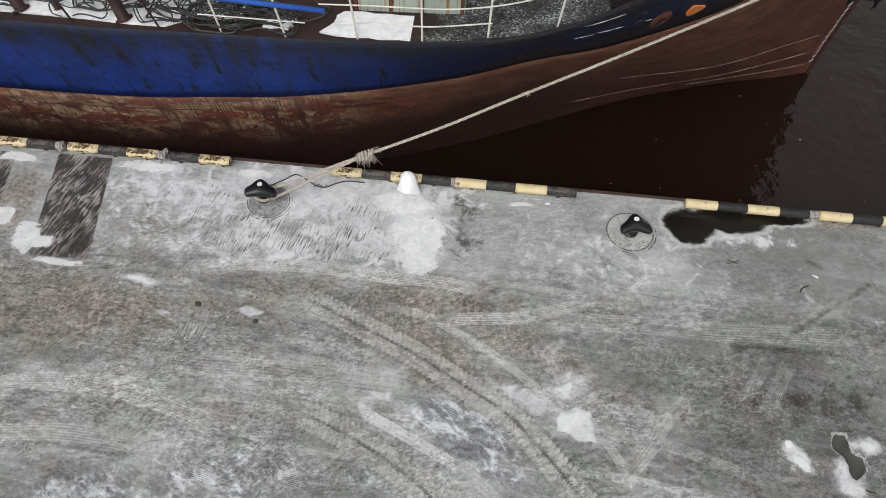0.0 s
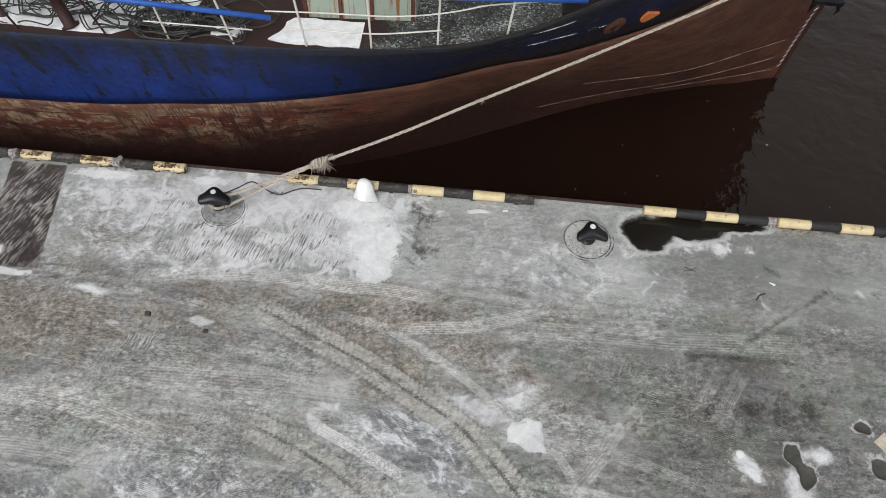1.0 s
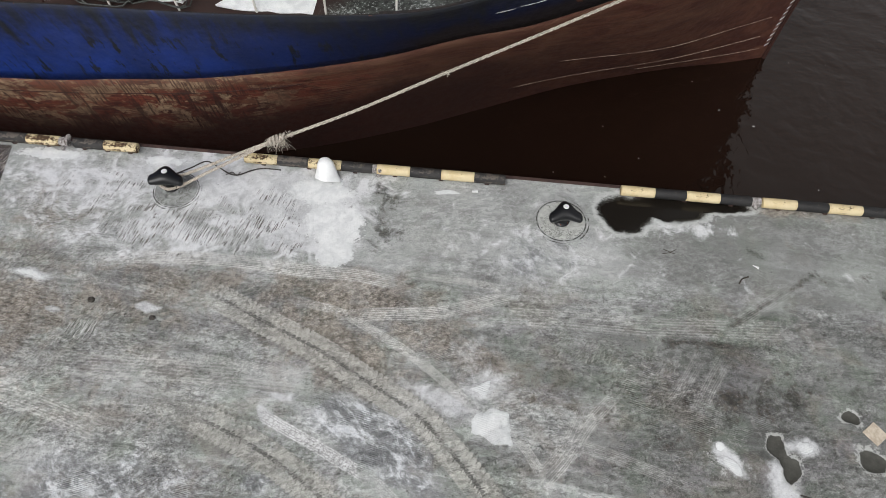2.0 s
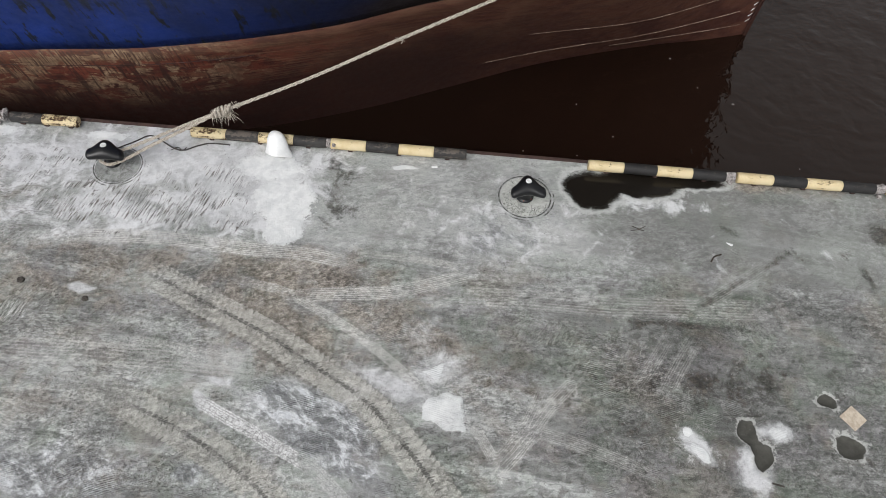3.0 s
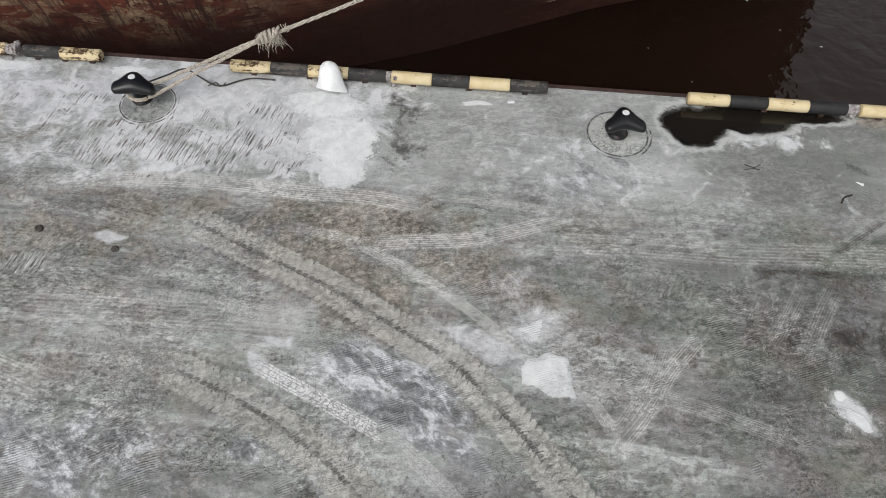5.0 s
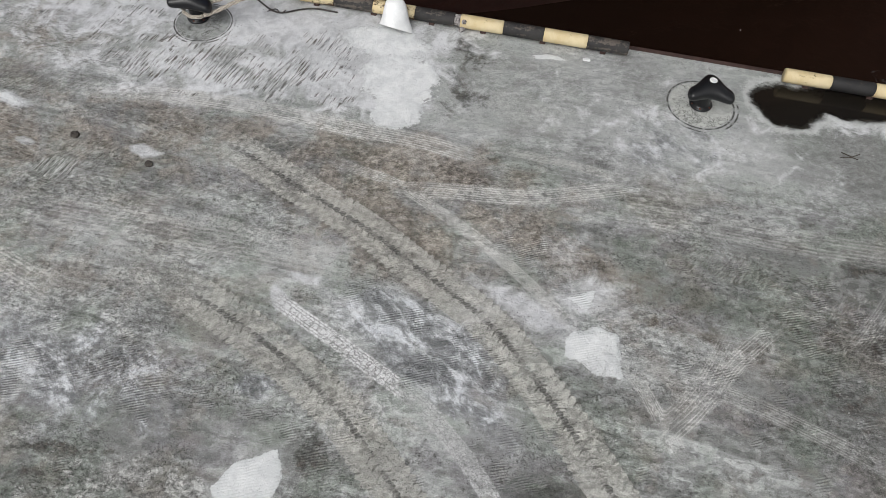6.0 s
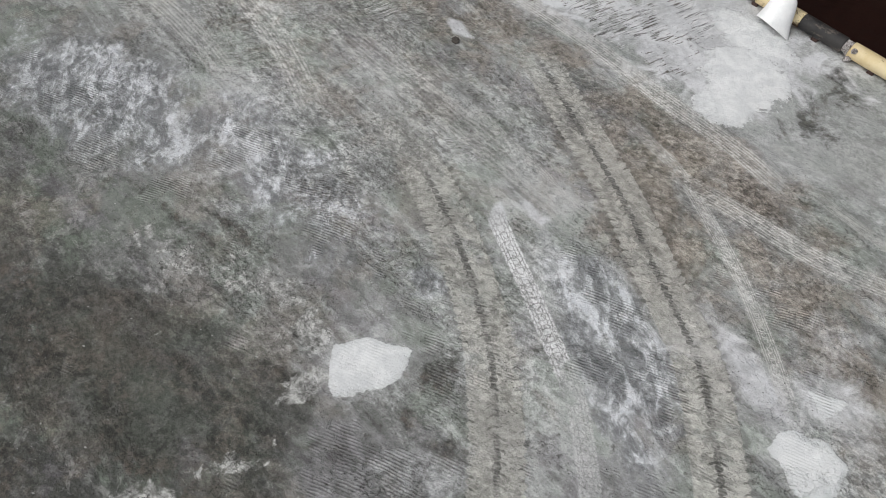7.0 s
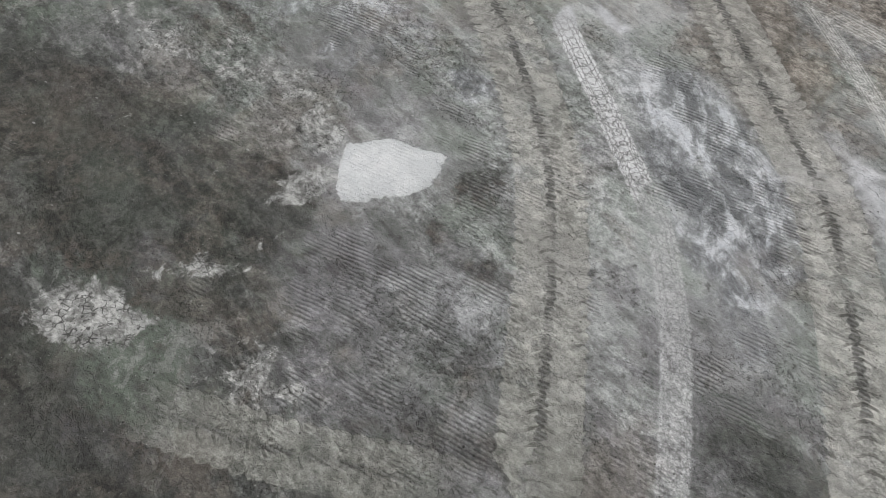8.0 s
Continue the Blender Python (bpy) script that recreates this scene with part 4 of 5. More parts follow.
    zone -= 0.12 * np.clip(1.4 - 1.4 * np.hypot((x - 2.1) / 1.5, (y - 5.1) / 0.75), 0, 1)
    zone -= 0.06 * np.clip((2.6 - y) / 1.5, 0, 1) + 0.50 * np.clip((2.0 - y) / 1.6, 0, 1)
    # ribs left bare, violet scraped cement, flaking crust
    combed = most(blob(x, y, -0.3, 1.6, 1.0, 0.6, 35), blob(x, y, -0.6, 2.5, 0.5, 0.45) * 1.2, blob(x, y, 0.2, 1.1, 0.9, 0.4, 40), blob(x, y, 0.3, 3.9, 1.0, 0.6, -25) * 0.7, blob(x, y, 1.0, 5.2, 0.7, 0.3, -30) * 0.6,
                  blob(x, y, -3.3, 2.7, 2.4, 0.5) * 0.6, blob(x, y, 1.2, 2.7, 0.8, 0.6, -40) * 0.5, blob(x, y, 4.6, 4.6, 1.6, 1.0) * 0.7, blob(x, y, -5.0, 1.6, 2.0, 0.5) * 0.6)
    bruise = most(blob(x, y, -0.25, 1.55, 0.95, 0.5, 35) * 1.2, blob(x, y, 0.1, 1.05, 0.7, 0.35, 40), blob(x, y, 1.1, 2.8, 0.9, 0.55, -40) * 0.9, blob(x, y, -2.0, 2.6, 0.9, 0.45) * 0.5, blob(x, y, -1.3, 0.55, 0.25, 0.15) * 0.8)
    crust = most(blob(wx, wy, -1.18, 0.14, 0.38, 0.25, 38) * 1.3, blob(wx, wy, -0.98, 0.36, 0.2, 0.1, 45) * 0.8, blob(wx, wy, -1.55, 1.92, 0.40, 0.14, -20) * 0.7, blob(wx, wy, -1.24, 1.62, 0.14, 0.26, -25) * 0.8,
                 blob(wx, wy, -2.2, 1.98, 0.6, 0.14, 8) * 0.5, blob(wx, wy, -1.12, 0.82, 0.34, 0.09, 70) * 0.35, blob(wx, wy, -2.9, 1.5, 0.8, 0.16, 25) * 0.3, blob(wx, wy, 5.3, 3.95, 0.25, 0.3, 30) * 0.3, blob(wx, wy, -0.35, 0.75, 0.35, 0.2, 40) * 0.3)
    fur = most(blob(x, y, -7.5, 5.6, 4.0, 1.7) * 1.4, blob(x, y, -4.5, 5.0, 3.0, 1.6) * 0.9, blob(x, y, -6.5, 3.6, 3.5, 1.0) * 0.7, blob(x, y, -1.2, 5.6, 2.0, 0.9) * 0.5,
               blob(x, y, -5.8, 7.2, 1.6, 1.0) * 0.6, blob(x, y, 4.3, 5.0, 1.5, 0.7) * 1.2, blob(x, y, 3.3, 5.5, 0.9, 0.35) * 1.0, blob(x, y, 0.6, 6.0, 1.6, 0.4) * 0.6, blob(x, y, -2.6, 2.9, 1.6, 0.6) * 0.6)

    height = 0.004 * value_noise(x, y, 1.3, 7) + 0.002 * value_noise(x, y, 0.21, 8)
    height *= np.clip((8.8 - y) / 0.3, 0, 1)
    height += 0.005 * np.clip(snow * 4, 0, 1) ** 0.7
    height -= 0.020 * np.clip(wet * 4 + 0.1, 0, 1) + 0.045 * np.clip(oil * 3, 0, 1)
    ny, nx = x.shape
    verts = np.stack([x, y, height], -1).reshape(-1, 3)
    k = np.arange(nx * ny).reshape(ny, nx)
    faces = np.stack([k[:-1, :-1], k[:-1, 1:], k[1:, 1:], k[1:, :-1]], -1).reshape(-1, 4)
    me = bpy.data.meshes.new("quay")
    me.from_pydata(verts.tolist(), [], faces.tolist())
    me.polygons.foreach_set("use_smooth", np.ones(len(faces), bool))
    me.materials.append(CONCRETE)

    def store(name, a, b, c):
        at = me.attributes.new(name, "FLOAT_VECTOR", "POINT")
        at.data.foreach_set("vector", np.stack([a, b, c], -1).astype(np.float32).ravel())

    store("zone_patch", snow, wet, oil)
    store("zone_dirt", brown, film_sheen, dark)
    store("zone_wear", hatch, mottle, plate)
    store("zone_tone", zone, fur, slab)
    store("zone_comb", combed, bruise, crust)
    for name, lines in (("track_dual", DUAL_TRACKS), ("track_single", SINGLE_TRACKS), ("track_light", LIGHT_TRACKS)):
        across, along, power = np.full(x.shape, 1.0), np.zeros(x.shape), np.zeros(x.shape)
        for points, *strength in lines:
            a, b, c = to_line(x, y, points, *strength)
            near = a < across
            across, along, power = np.where(near, a, across), np.where(near, b, along), np.where(near, c, power)
        store(name, across, along, power)
    # meltwater standing in the hollow
    cells = np.argwhere(np.minimum.reduce([wet[:-1, :-1], wet[1:, :-1], wet[:-1, 1:], wet[1:, 1:]]) > 0.10)
    bm = bmesh.new()
    seen = {}
    for j, i in cells.tolist():
        quad = []
        for q in ((j, i), (j, i + 1), (j + 1, i + 1), (j + 1, i)):
            if q not in seen:
                seen[q] = bm.verts.new((xs[q[1]], ys[q[0]], -0.007))
            quad.append(seen[q])
        bm.faces.new(quad)
    tagged(part("puddle", bm, POOL), "dark meltwater puddle against the kerb", "puddle", kind="stuff")
    quay = new("ground", me)
    tagged(quay, "grey concrete quay with tyre tracks, salt stains and packed snow", "quay", kind="structure")

    bm = bmesh.new()
    box(bm, (-700, EDGE_Y - 0.6, -7), (700, EDGE_Y - 0.004, -0.03))
    tagged(part("wall_quay", bm, QUAY_FACE), "stained concrete quay face down to the water", "quay wall", kind="structure")
    bm = bmesh.new()
    box(bm, (-40, EDGE_Y - 0.05, -0.14), (40, EDGE_Y + 0.025, 0.006), 0.006)
    tagged(part("trim", bm, EDGE_STEEL), "rusty steel angle along the edge of the quay", "edge angle", kind="structure")


build_quay()

bm = bmesh.new()
bmesh.ops.create_grid(bm, x_segments=1, y_segments=1, size=1, matrix=Matrix.Translation((0, 1500 + EDGE_Y - 0.3, WATER_Z)) @ Matrix.Diagonal((1500, 1500, 1, 1)))
tagged(part("water", bm, WATER), "still muddy brown harbour water", "water", kind="structure")


# flecks of foam and bark on the water
rng = random.Random(31)
bm = bmesh.new()
spots = [(9.07, 15.15), (10.0, 15.18), (10.33, 14.8), (7.07, 13.24), (4.27, 12.38), (5.04, 11.48)] + [(rng.uniform(3, 12), rng.uniform(10.2, 16)) for _ in range(7)]
for px, py in spots:
    size = rng.uniform(0.007, 0.016)
    bmesh.ops.create_icosphere(bm, subdivisions=1, radius=size, matrix=Matrix.Translation((px, py, WATER_Z + 0.004)) @ Matrix.Rotation(rng.uniform(0, 3), 4, "Z") @ Matrix.Diagonal((rng.uniform(1, 2.2), 0.8, 0.4, 1)))
tagged(part("floating_flecks", bm, CHALK), "small pale flecks floating on the brown water", "flecks", kind="stuff")


# ---- kerb of striped tubes ----
KERB_Y, KERB_R = 8.735, 0.094


def stripe_mesh(name, length, material, seed):
    """One painted length of kerb tube: rounded top, flat foot, slightly dented."""
    rng = random.Random(seed)
    bm = bmesh.new()
    profile = [(KERB_R * math.cos(a), 0.125 + KERB_R * math.sin(a)) for a in np.linspace(0.0, math.tau, 20, endpoint=False)]
    cuts = [0, 0.012, 0.25 * length, 0.5 * length, 0.75 * length, length - 0.012, length]
    rings = []
    for i, c in enumerate(cuts):
        k = 0.94 if i in (0, len(cuts) - 1) else 1.0 + rng.uniform(-0.02, 0.015)
        rings.append([bm.verts.new((c, py * k, 0.125 + (pz - 0.125) * k)) for py, pz in profile])
    for a, b in zip(rings, rings[1:]):
        for j in range(len(profile)):
            bm.faces.new((a[j], a[(j + 1) % len(profile)], b[(j + 1) % len(profile)], b[j]))
    bm.faces.new(rings[0])
    bm.faces.new(rings[-1])
    return mesh_of(name, bm, material, True)


YELLOW_ROW = [stripe_mesh("yellow_stripe", 0.60, YELLOW, s) for s in (1, 2, 3)]
FRESH_ROW = [stripe_mesh("yellow_stripe", 0.60, YELLOW_FRESH, s) for s in (1, 2, 3)]
BLACK_ROW = [stripe_mesh("black_stripe", 0.56, BLACK, s) for s in (4, 5, 6)]
WORN_ROW = [stripe_mesh("black_stripe", 0.56, BLACK_WORN, s) for s in (4, 5, 6)]


def kerb_unit(x0, colours, joint):
    """A length of kerb that starts at x0; colours is a word of Y and B, with the stripes' ends between."""
    thing = new("kerb_tube")
    thing.location = (x0, KERB_Y, 0)
    x = 0.0
    for i, c in enumerate(colours):
        row = (YELLOW_ROW if x0 < -0.5 else FRESH_ROW) if c == "Y" else (WORN_ROW if x0 < 1.0 else BLACK_ROW)
        ob = new("yellow_stripe" if c == "Y" else "black_stripe", row[i % 3])
        ob.parent = thing
        ob.location = (x, 0, 0)
        x += 0.602 if c == "Y" else 0.562
    for f in (0.14, 0.5, 0.86):
        bm = bmesh.new()
        box(bm, (x * f - 0.04, -0.05, -0.005), (x * f + 0.04, 0.06, 0.05), 0.008)
        part("saddle", bm, EDGE_STEEL, thing, "rusty steel saddle")
    if joint:
        bm = bmesh.new()
        rng = random.Random(int(x0 * 10))
        for _ in range(7):
            s = rng.uniform(0.03, 0.065)
            bmesh.ops.create_icosphere(bm, subdivisions=1, radius=s, matrix=Matrix.Translation((x + rng.uniform(0.03, 0.14), rng.uniform(-0.10, 0.08), rng.uniform(0.03, 0.19))) @ Matrix.Diagonal((1, 1.2, 0.8, 1)))
        tube(bm, [(x - 0.02, 0, 0.13), (x + 0.16, 0, 0.13)], lambda f: 0.075 + 0.022 * math.sin(9 * f), 8)
        part("joint_lump", bm, JOINT, thing, "rusty joint crusted with salt")
    return tagged(thing, "quay kerb tube in worn yellow and black stripes", "kerb", "kerb tubes along the quay edge")


for x0, colours, joint in ((-14.9, "YBYB", True), (-12.4, "YBYB", True), (-9.98, "BYB", True), (-8.0, "YBY", True), (-5.97, "BY", False), (-2.83, "YBYB", True),
                           (-0.42, "YBYB", False), (3.99, "YBYB", True), (6.52, "YBYB", True), (9.06, "YBYB", True), (11.6, "YBYB", True)):
    kerb_unit(x0, colours, joint)


# ---- mooring bollards ----
def skin(bm, rings, cap_low=True, cap_high=True):
    n = len(rings[0])
    for a, b in zip(rings, rings[1:]):
        for k in range(n):
            bm.faces.new((a[k], a[(k + 1) % n], b[(k + 1) % n], b[k]))
    if cap_low:
        bm.faces.new(rings[0][::-1])
    if cap_high:
        bm.faces.new(rings[-1])


def bollard(x, y, turn, tilt, sweep):
    """A cast bollard: flanged waisted post, a hat with two drooping horns, a white disc on top."""
    thing = new("mooring_bollard")
    thing.matrix_world = pose(x, y, 0, 0, 0, turn)
    bm = bmesh.new()
    rings = []
    for r, z in ((0.150, 0.0), (0.150, 0.020), (0.142, 0.028), (0.115, 0.036), (0.104, 0.06), (0.094, 0.12), (0.092, 0.20), (0.105, 0.30)):
        rings.append([bm.verts.new((r * math.cos(k * math.tau / 28), r * math.sin(k * math.tau / 28) + 0.07 - 0.18 * z, z)) for k in range(28)])
    skin(bm, rings)
    part("post", bm, TAR, thing, smooth=True)
    for k in range(6):
        a = k * math.tau / 6 + 0.3
        bm = bmesh.new()
        lathe(bm, [(0.013, 0.014), (0.013, 0.036), (0.008, 0.042)], 6, (0.130 * math.cos(a), 0.130 * math.sin(a) + 0.07))
        part("bolt", bm, RUST, thing, "rusty foundation bolt")
    bm = bmesh.new()
    n, rings = 24, []
    for u in np.linspace(-1, 1, 41):
        px = 0.292 * u
        swell = math.exp(-abs(px / 0.165) ** 2.2)
        tip = math.sqrt(max(0.0, 1 - max(0.0, (abs(u) - 0.80) / 0.20) ** 2)) + 0.02
        up, down = (0.062 + 0.048 * swell) * tip, (0.066 + 0.050 * swell) * tip
        ry = (0.092 + 0.085 * swell) * tip
        zc, yc = 0.352 + 0.018 * swell - 0.010 * u * u + tilt * u, -sweep * (1 - swell)
        ring = []
        for k in range(n):
            c, q = math.cos(k * math.tau / n), math.sin(k * math.tau / n)
            flat = math.copysign(abs(c) ** 0.85, c)
            ring.append(bm.verts.new((px, yc + ry * flat, zc + (up if q > 0 else down) * math.copysign(abs(q) ** 0.9, q))))
        rings.append(ring)
    skin(bm, rings)
    head = part("head", bm, TAR, thing, smooth=True)
    bm = bmesh.new()
    lathe(bm, [(0.050, 0.466), (0.050, 0.482), (0.044, 0.486)], 20, (0, 0.0))
    part("white_dot", bm, WHITE_DOT, head, "white painted disc on top")
    return tagged(thing, "black painted cast iron mooring bollard with blunt horns", "bollard", "bollards on the quay")


bollard(2.935, 7.970, 6, 0.0, 0.145)
bollard(-3.99, 7.970, 10, -0.040, 0.100)


# ---- moored ship ----
CENTRE_Y = 15.3
# stations from stern to stem: sheer x y z, paint line x y z, waterline x y
STATIONS = [
    (-34.0, 10.6, 3.6, -34.0, 11.2, 1.3, -33.2, 12.2),
    (-26.0, 9.0, 3.1, -26.0, 9.6, 0.8, -26.0, 10.2),
    (-9.0, 8.90, 3.0, -9.4, 9.60, 0.70, -9.0, 10.15),
    (-5.0, 8.98, 3.0, -5.0, 9.66, 0.92, -5.0, 10.35),
    (-2.3, 8.99, 3.09, -2.8, 9.84, 1.11, -2.5, 10.9),
    (-0.1, 9.11, 3.23, -0.66, 10.30, 1.30, -0.3, 11.75),
    (1.0, 9.24, 3.45, 0.9, 10.67, 1.62, 1.4, 12.6),
    (2.1, 9.50, 3.85, 2.4, 10.85, 2.02, 3.5, 13.65),
    (4.3, 10.60, 4.45, 4.6, 11.40, 2.85, 5.8, 14.5),
    (7.2, 13.1, 5.2, 7.1, 13.45, 3.5, 7.4, 14.95),
    (9.9, CENTRE_Y, 5.9, 9.3, CENTRE_Y, 3.9, 8.46, CENTRE_Y),
]


def hull_rows():
    """Fine stations: sheer, paint line and waterline points along the side."""
    rows = [np.array([[a, b, c], [d, e, f], [g, h, WATER_Z]]).ravel() for a, b, c, d, e, f, g, h in STATIONS]
    return [r.reshape(3, 3) for r in smooth_line(rows, 8)]


ROWS_FINE = hull_rows()


def on_side(row, z):
    """The point of a section at height z: a parabola through its three points."""
    u, k, w = row
    zs = np.array([u[2], k[2], w[2]])
    out = np.zeros(3)
    for i, q in enumerate((u, k, w)):
        a, b = zs[(i + 1) % 3], zs[(i + 2) % 3]
        out += q * (z - a) * (z - b) / ((zs[i] - a) * (zs[i] - b))
    return out


def side_point(x, z, out=0.0):
    """The near side of the hull at x and z."""
    pts = [on_side(r, z) for r in ROWS_FINE if r[0][2] >= z - 0.01]
    y = float(np.interp(x, [p[0] for p in pts], [p[1] for p in pts]))
    return Vector((x, y - out, z))


def girth_mesh(name, spans, material):
    """A band of the shell on both sides, with its relative height and run stored."""
    verts, faces, girth = [], [], []
    for side in (1, -1):
        start = len(verts)
        n = len(spans[0])
        for row, heights in zip(ROWS_FINE, spans):
            for j, z in enumerate(heights):
                q = on_side(row, z)
                verts.append((q[0], q[1] if side == 1 else 2 * CENTRE_Y - q[1], q[2]))
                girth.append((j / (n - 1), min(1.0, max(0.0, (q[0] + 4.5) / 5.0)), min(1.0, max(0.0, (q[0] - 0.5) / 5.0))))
        for i in range(len(spans) - 1):
            for j in range(n - 1):
                a, b = start + i * n + j, start + (i + 1) * n + j
                quad = (a, b, b + 1, a + 1)
                faces.append(quad if side == 1 else quad[::-1])
    me = bpy.data.meshes.new(name)
    me.from_pydata(verts, [], faces)
    me.polygons.foreach_set("use_smooth", [True] * len(faces))
    me.materials.append(material)
    at = me.attributes.new("girth", "FLOAT_VECTOR", "POINT")
    at.data.foreach_set("vector", np.array(girth, np.float32).ravel())
    ob = new(name, me)
    solid = ob.modifiers.new("plate", "SOLIDIFY")
    solid.thickness, solid.offset = 0.012, -1
    return ob


ship = tagged(new("ship"), "old moored trawler with blue topsides and rusty red-brown hull", "ship")
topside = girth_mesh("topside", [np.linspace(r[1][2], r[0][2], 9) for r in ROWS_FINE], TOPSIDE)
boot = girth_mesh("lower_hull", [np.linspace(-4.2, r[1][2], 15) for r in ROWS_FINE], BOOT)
for ob in (topside, boot):
    ob.parent = ship
tagged(topside, "blue painted shell with rust runs")
tagged(boot, "red-brown lower shell with worn pale paint")

# transom
bm = bmesh.new()
last = ROWS_FINE[0]
edge = [on_side(last, z) for z in np.linspace(-4.2, last[0][2], 10)]
loop = [bm.verts.new(tuple(q)) for q in edge] + [bm.verts.new((q[0], 2 * CENTRE_Y - q[1], q[2])) for q in edge[::-1]]
bm.faces.new(loop)
part("transom", bm, BOOT, ship)

# deck, a hand below the sheer forward and flush with it amidships
bm = bmesh.new()
strip = []
for r in ROWS_FINE:
    u = r[0]
    z = min(u[2], 3.35) - 0.02
    q = on_side(r, z)
    y = min(q[1] + 0.012, CENTRE_Y)
    strip.append((bm.verts.new((q[0], y, z)), bm.verts.new((q[0], 2 * CENTRE_Y - y, z))))
for (a, b), (c, d) in zip(strip, strip[1:]):
    bm.faces.new((a, c, d, b))
bmesh.ops.remove_doubles(bm, verts=bm.verts, dist=0.001)
part("deck", bm, DECK, ship, "dark red deck paint gone grey forward")

# cap rail over the bulwark forward, and a low waterway bar aft of it
bm = bmesh.new()
tube(bm, [tuple(r[0] + np.array([0, 0.05, 0.0])) for r in ROWS_FINE if r[0][0] > -0.4], lambda f: 0.026, 8)
part("cap_rail", bm, EDGE_BLACK, ship)
bm = bmesh.new()
tube(bm, [tuple(r[0] + np.array([0, 0.03, -0.01])) for r in ROWS_FINE if -20 < r[0][0] < 0.3], 0.016, 8)
part("gunwale", bm, EDGE_BLACK, ship)

# stem bar
bm = bmesh.new()
stem = [on_side(ROWS_FINE[-1], z) for z in np.linspace(-4.0, 5.9, 24)]
tube(bm, [tuple(q + np.array([0.0, -0.0, 0])) for q in stem], 0.06, 10)
part("stem_bar", bm, BOOT, ship)


def seam(name, ends, radius, material, label=""):
    """A bead along the shell from one x, z to another."""
    (x0, z0), (x1, z1) = ends
    bm = bmesh.new()
    pts = [side_point(x0 + (x1 - x0) * f, z0 + (z1 - z0) * f, 0.004) for f in np.linspace(0, 1, 26)]
    tube(bm, pts, radius, 6)
    return part(name, bm, material, ship, label)


seam("weld_seam", ((3.0, -0.25), (8.05, -0.55)), 0.007, SEAM)
seam("weld_seam", ((2.1, -1.3), (8.0, -1.15)), 0.007, SEAM)
seam("weld_seam", ((5.0, -1.55), (8.2, -1.62)), 0.007, SEAM)
seam("weld_seam", ((-9.0, 0.25), (-2.0, 0.6)), 0.008, BOOT)

# draught marks, plain bars up the stem
for i in range(15):
    z = -1.55 + 0.16 * i
    bm = bmesh.new()
    x = on_side(ROWS_FINE[-1], z)[0] - 0.17
    a, b = side_point(x, z, 0.01), side_point(x + 0.09, z + 0.06, 0.01)
    tube(bm, [a, b], 0.009, 5)
    part("draught_mark", bm, CHALK, ship)

# rubbed paint on the bow flare
for x0, z0, x1, z1 in ((1.42, 2.72, 1.74, 2.81), (1.80, 2.86, 2.22, 2.92), (2.42, 2.93, 2.72, 2.99), (1.45, 3.36, 2.1, 3.52)):
    bm = bmesh.new()
    tube(bm, [side_point(x0 + (x1 - x0) * f, z0 + (z1 - z0) * f, 0.006) for f in np.linspace(0, 1, 6)], lambda f: 0.008 * (0.3 + math.sin(math.pi * f) * (0.6 + 0.5 * math.sin(19 * f))), 6)
    part("rub_mark", bm, CHALK, ship)

def facing(x, z, out=0.0):
    """A pose on the near side of the hull, its z axis square to the plating."""
    q = side_point(x, z)
    ex = (side_point(x + 0.2, z) - side_point(x - 0.2, z)).normalized()
    ey = (side_point(x, z + 0.2) - side_point(x, z - 0.2)).normalized()
    ez = ex.cross(ey).normalized()
    if ez.y > 0:
        ez = -ez
    ey = ez.cross(ex)
    m = Matrix((ex, ey, ez)).transposed().to_4x4()
    return Matrix.Translation(q + ez * out) @ m


# rusted hawse fitting and an orange half-round fairlead in the blue plating
bm = bmesh.new()
lathe(bm, [(0.21, -0.03), (0.21, 0.02), (0.17, 0.04), (0.10, 0.045), (0.09, -0.02)], 18)
hawse = part("hawse_plate", bm, RUST, ship, "rusted hawse plate")
hawse.matrix_world = facing(2.88, 2.90) @ Matrix.Diagonal((0.80, 1.45, 1, 1))
for dx, dy in ((-0.03, 0.03), (0.02, -0.11), (0.12, -0.10)):
    bm = bmesh.new()
    lathe(bm, [(0.05, 0.03), (0.05, 0.052)], 12, (dx, dy))
    ob = part("hole", bm, EDGE_BLACK, hawse)
bm = bmesh.new()
lathe(bm, [(0.075, -0.01), (0.075, 0.03)], 14)
hole = part("port_hole", bm, EDGE_BLACK, ship)
hole.matrix_world = facing(2.5, 3.0)
bm = bmesh.new()
arc = [(0.17 * math.cos(a), 0.17 * math.sin(a), 0.02) for a in np.linspace(math.pi, math.tau, 14)]
vs = [bm.verts.new(q) for q in arc] + [bm.verts.new((q[0], q[1], -0.02)) for q in arc]
bm.faces.new(vs[:14])
bm.faces.new(vs[:13:-1])
for i in range(14):
    j = (i + 1) % 14
    bm.faces.new((vs[i], vs[14 + i], vs[14 + j], vs[j]))
lead = part("fairlead", bm, ORANGE, ship, "orange half-round fairlead")
lead.matrix_world = facing(3.50, 3.14, 0.02) @ Matrix.Rotation(radians(-22), 4, "Z") @ Matrix.Diagonal((0.9, 1.7, 1, 1))

# deckhouse
bm = bmesh.new()
box(bm, (-2.28, 9.82, 3.04), (-0.48, 12.6, 5.0), 0.03)
house = tagged(new("deckhouse"), "low pale green steel deckhouse with rust runs", "deckhouse")
part("wall", bm, GREEN, house)
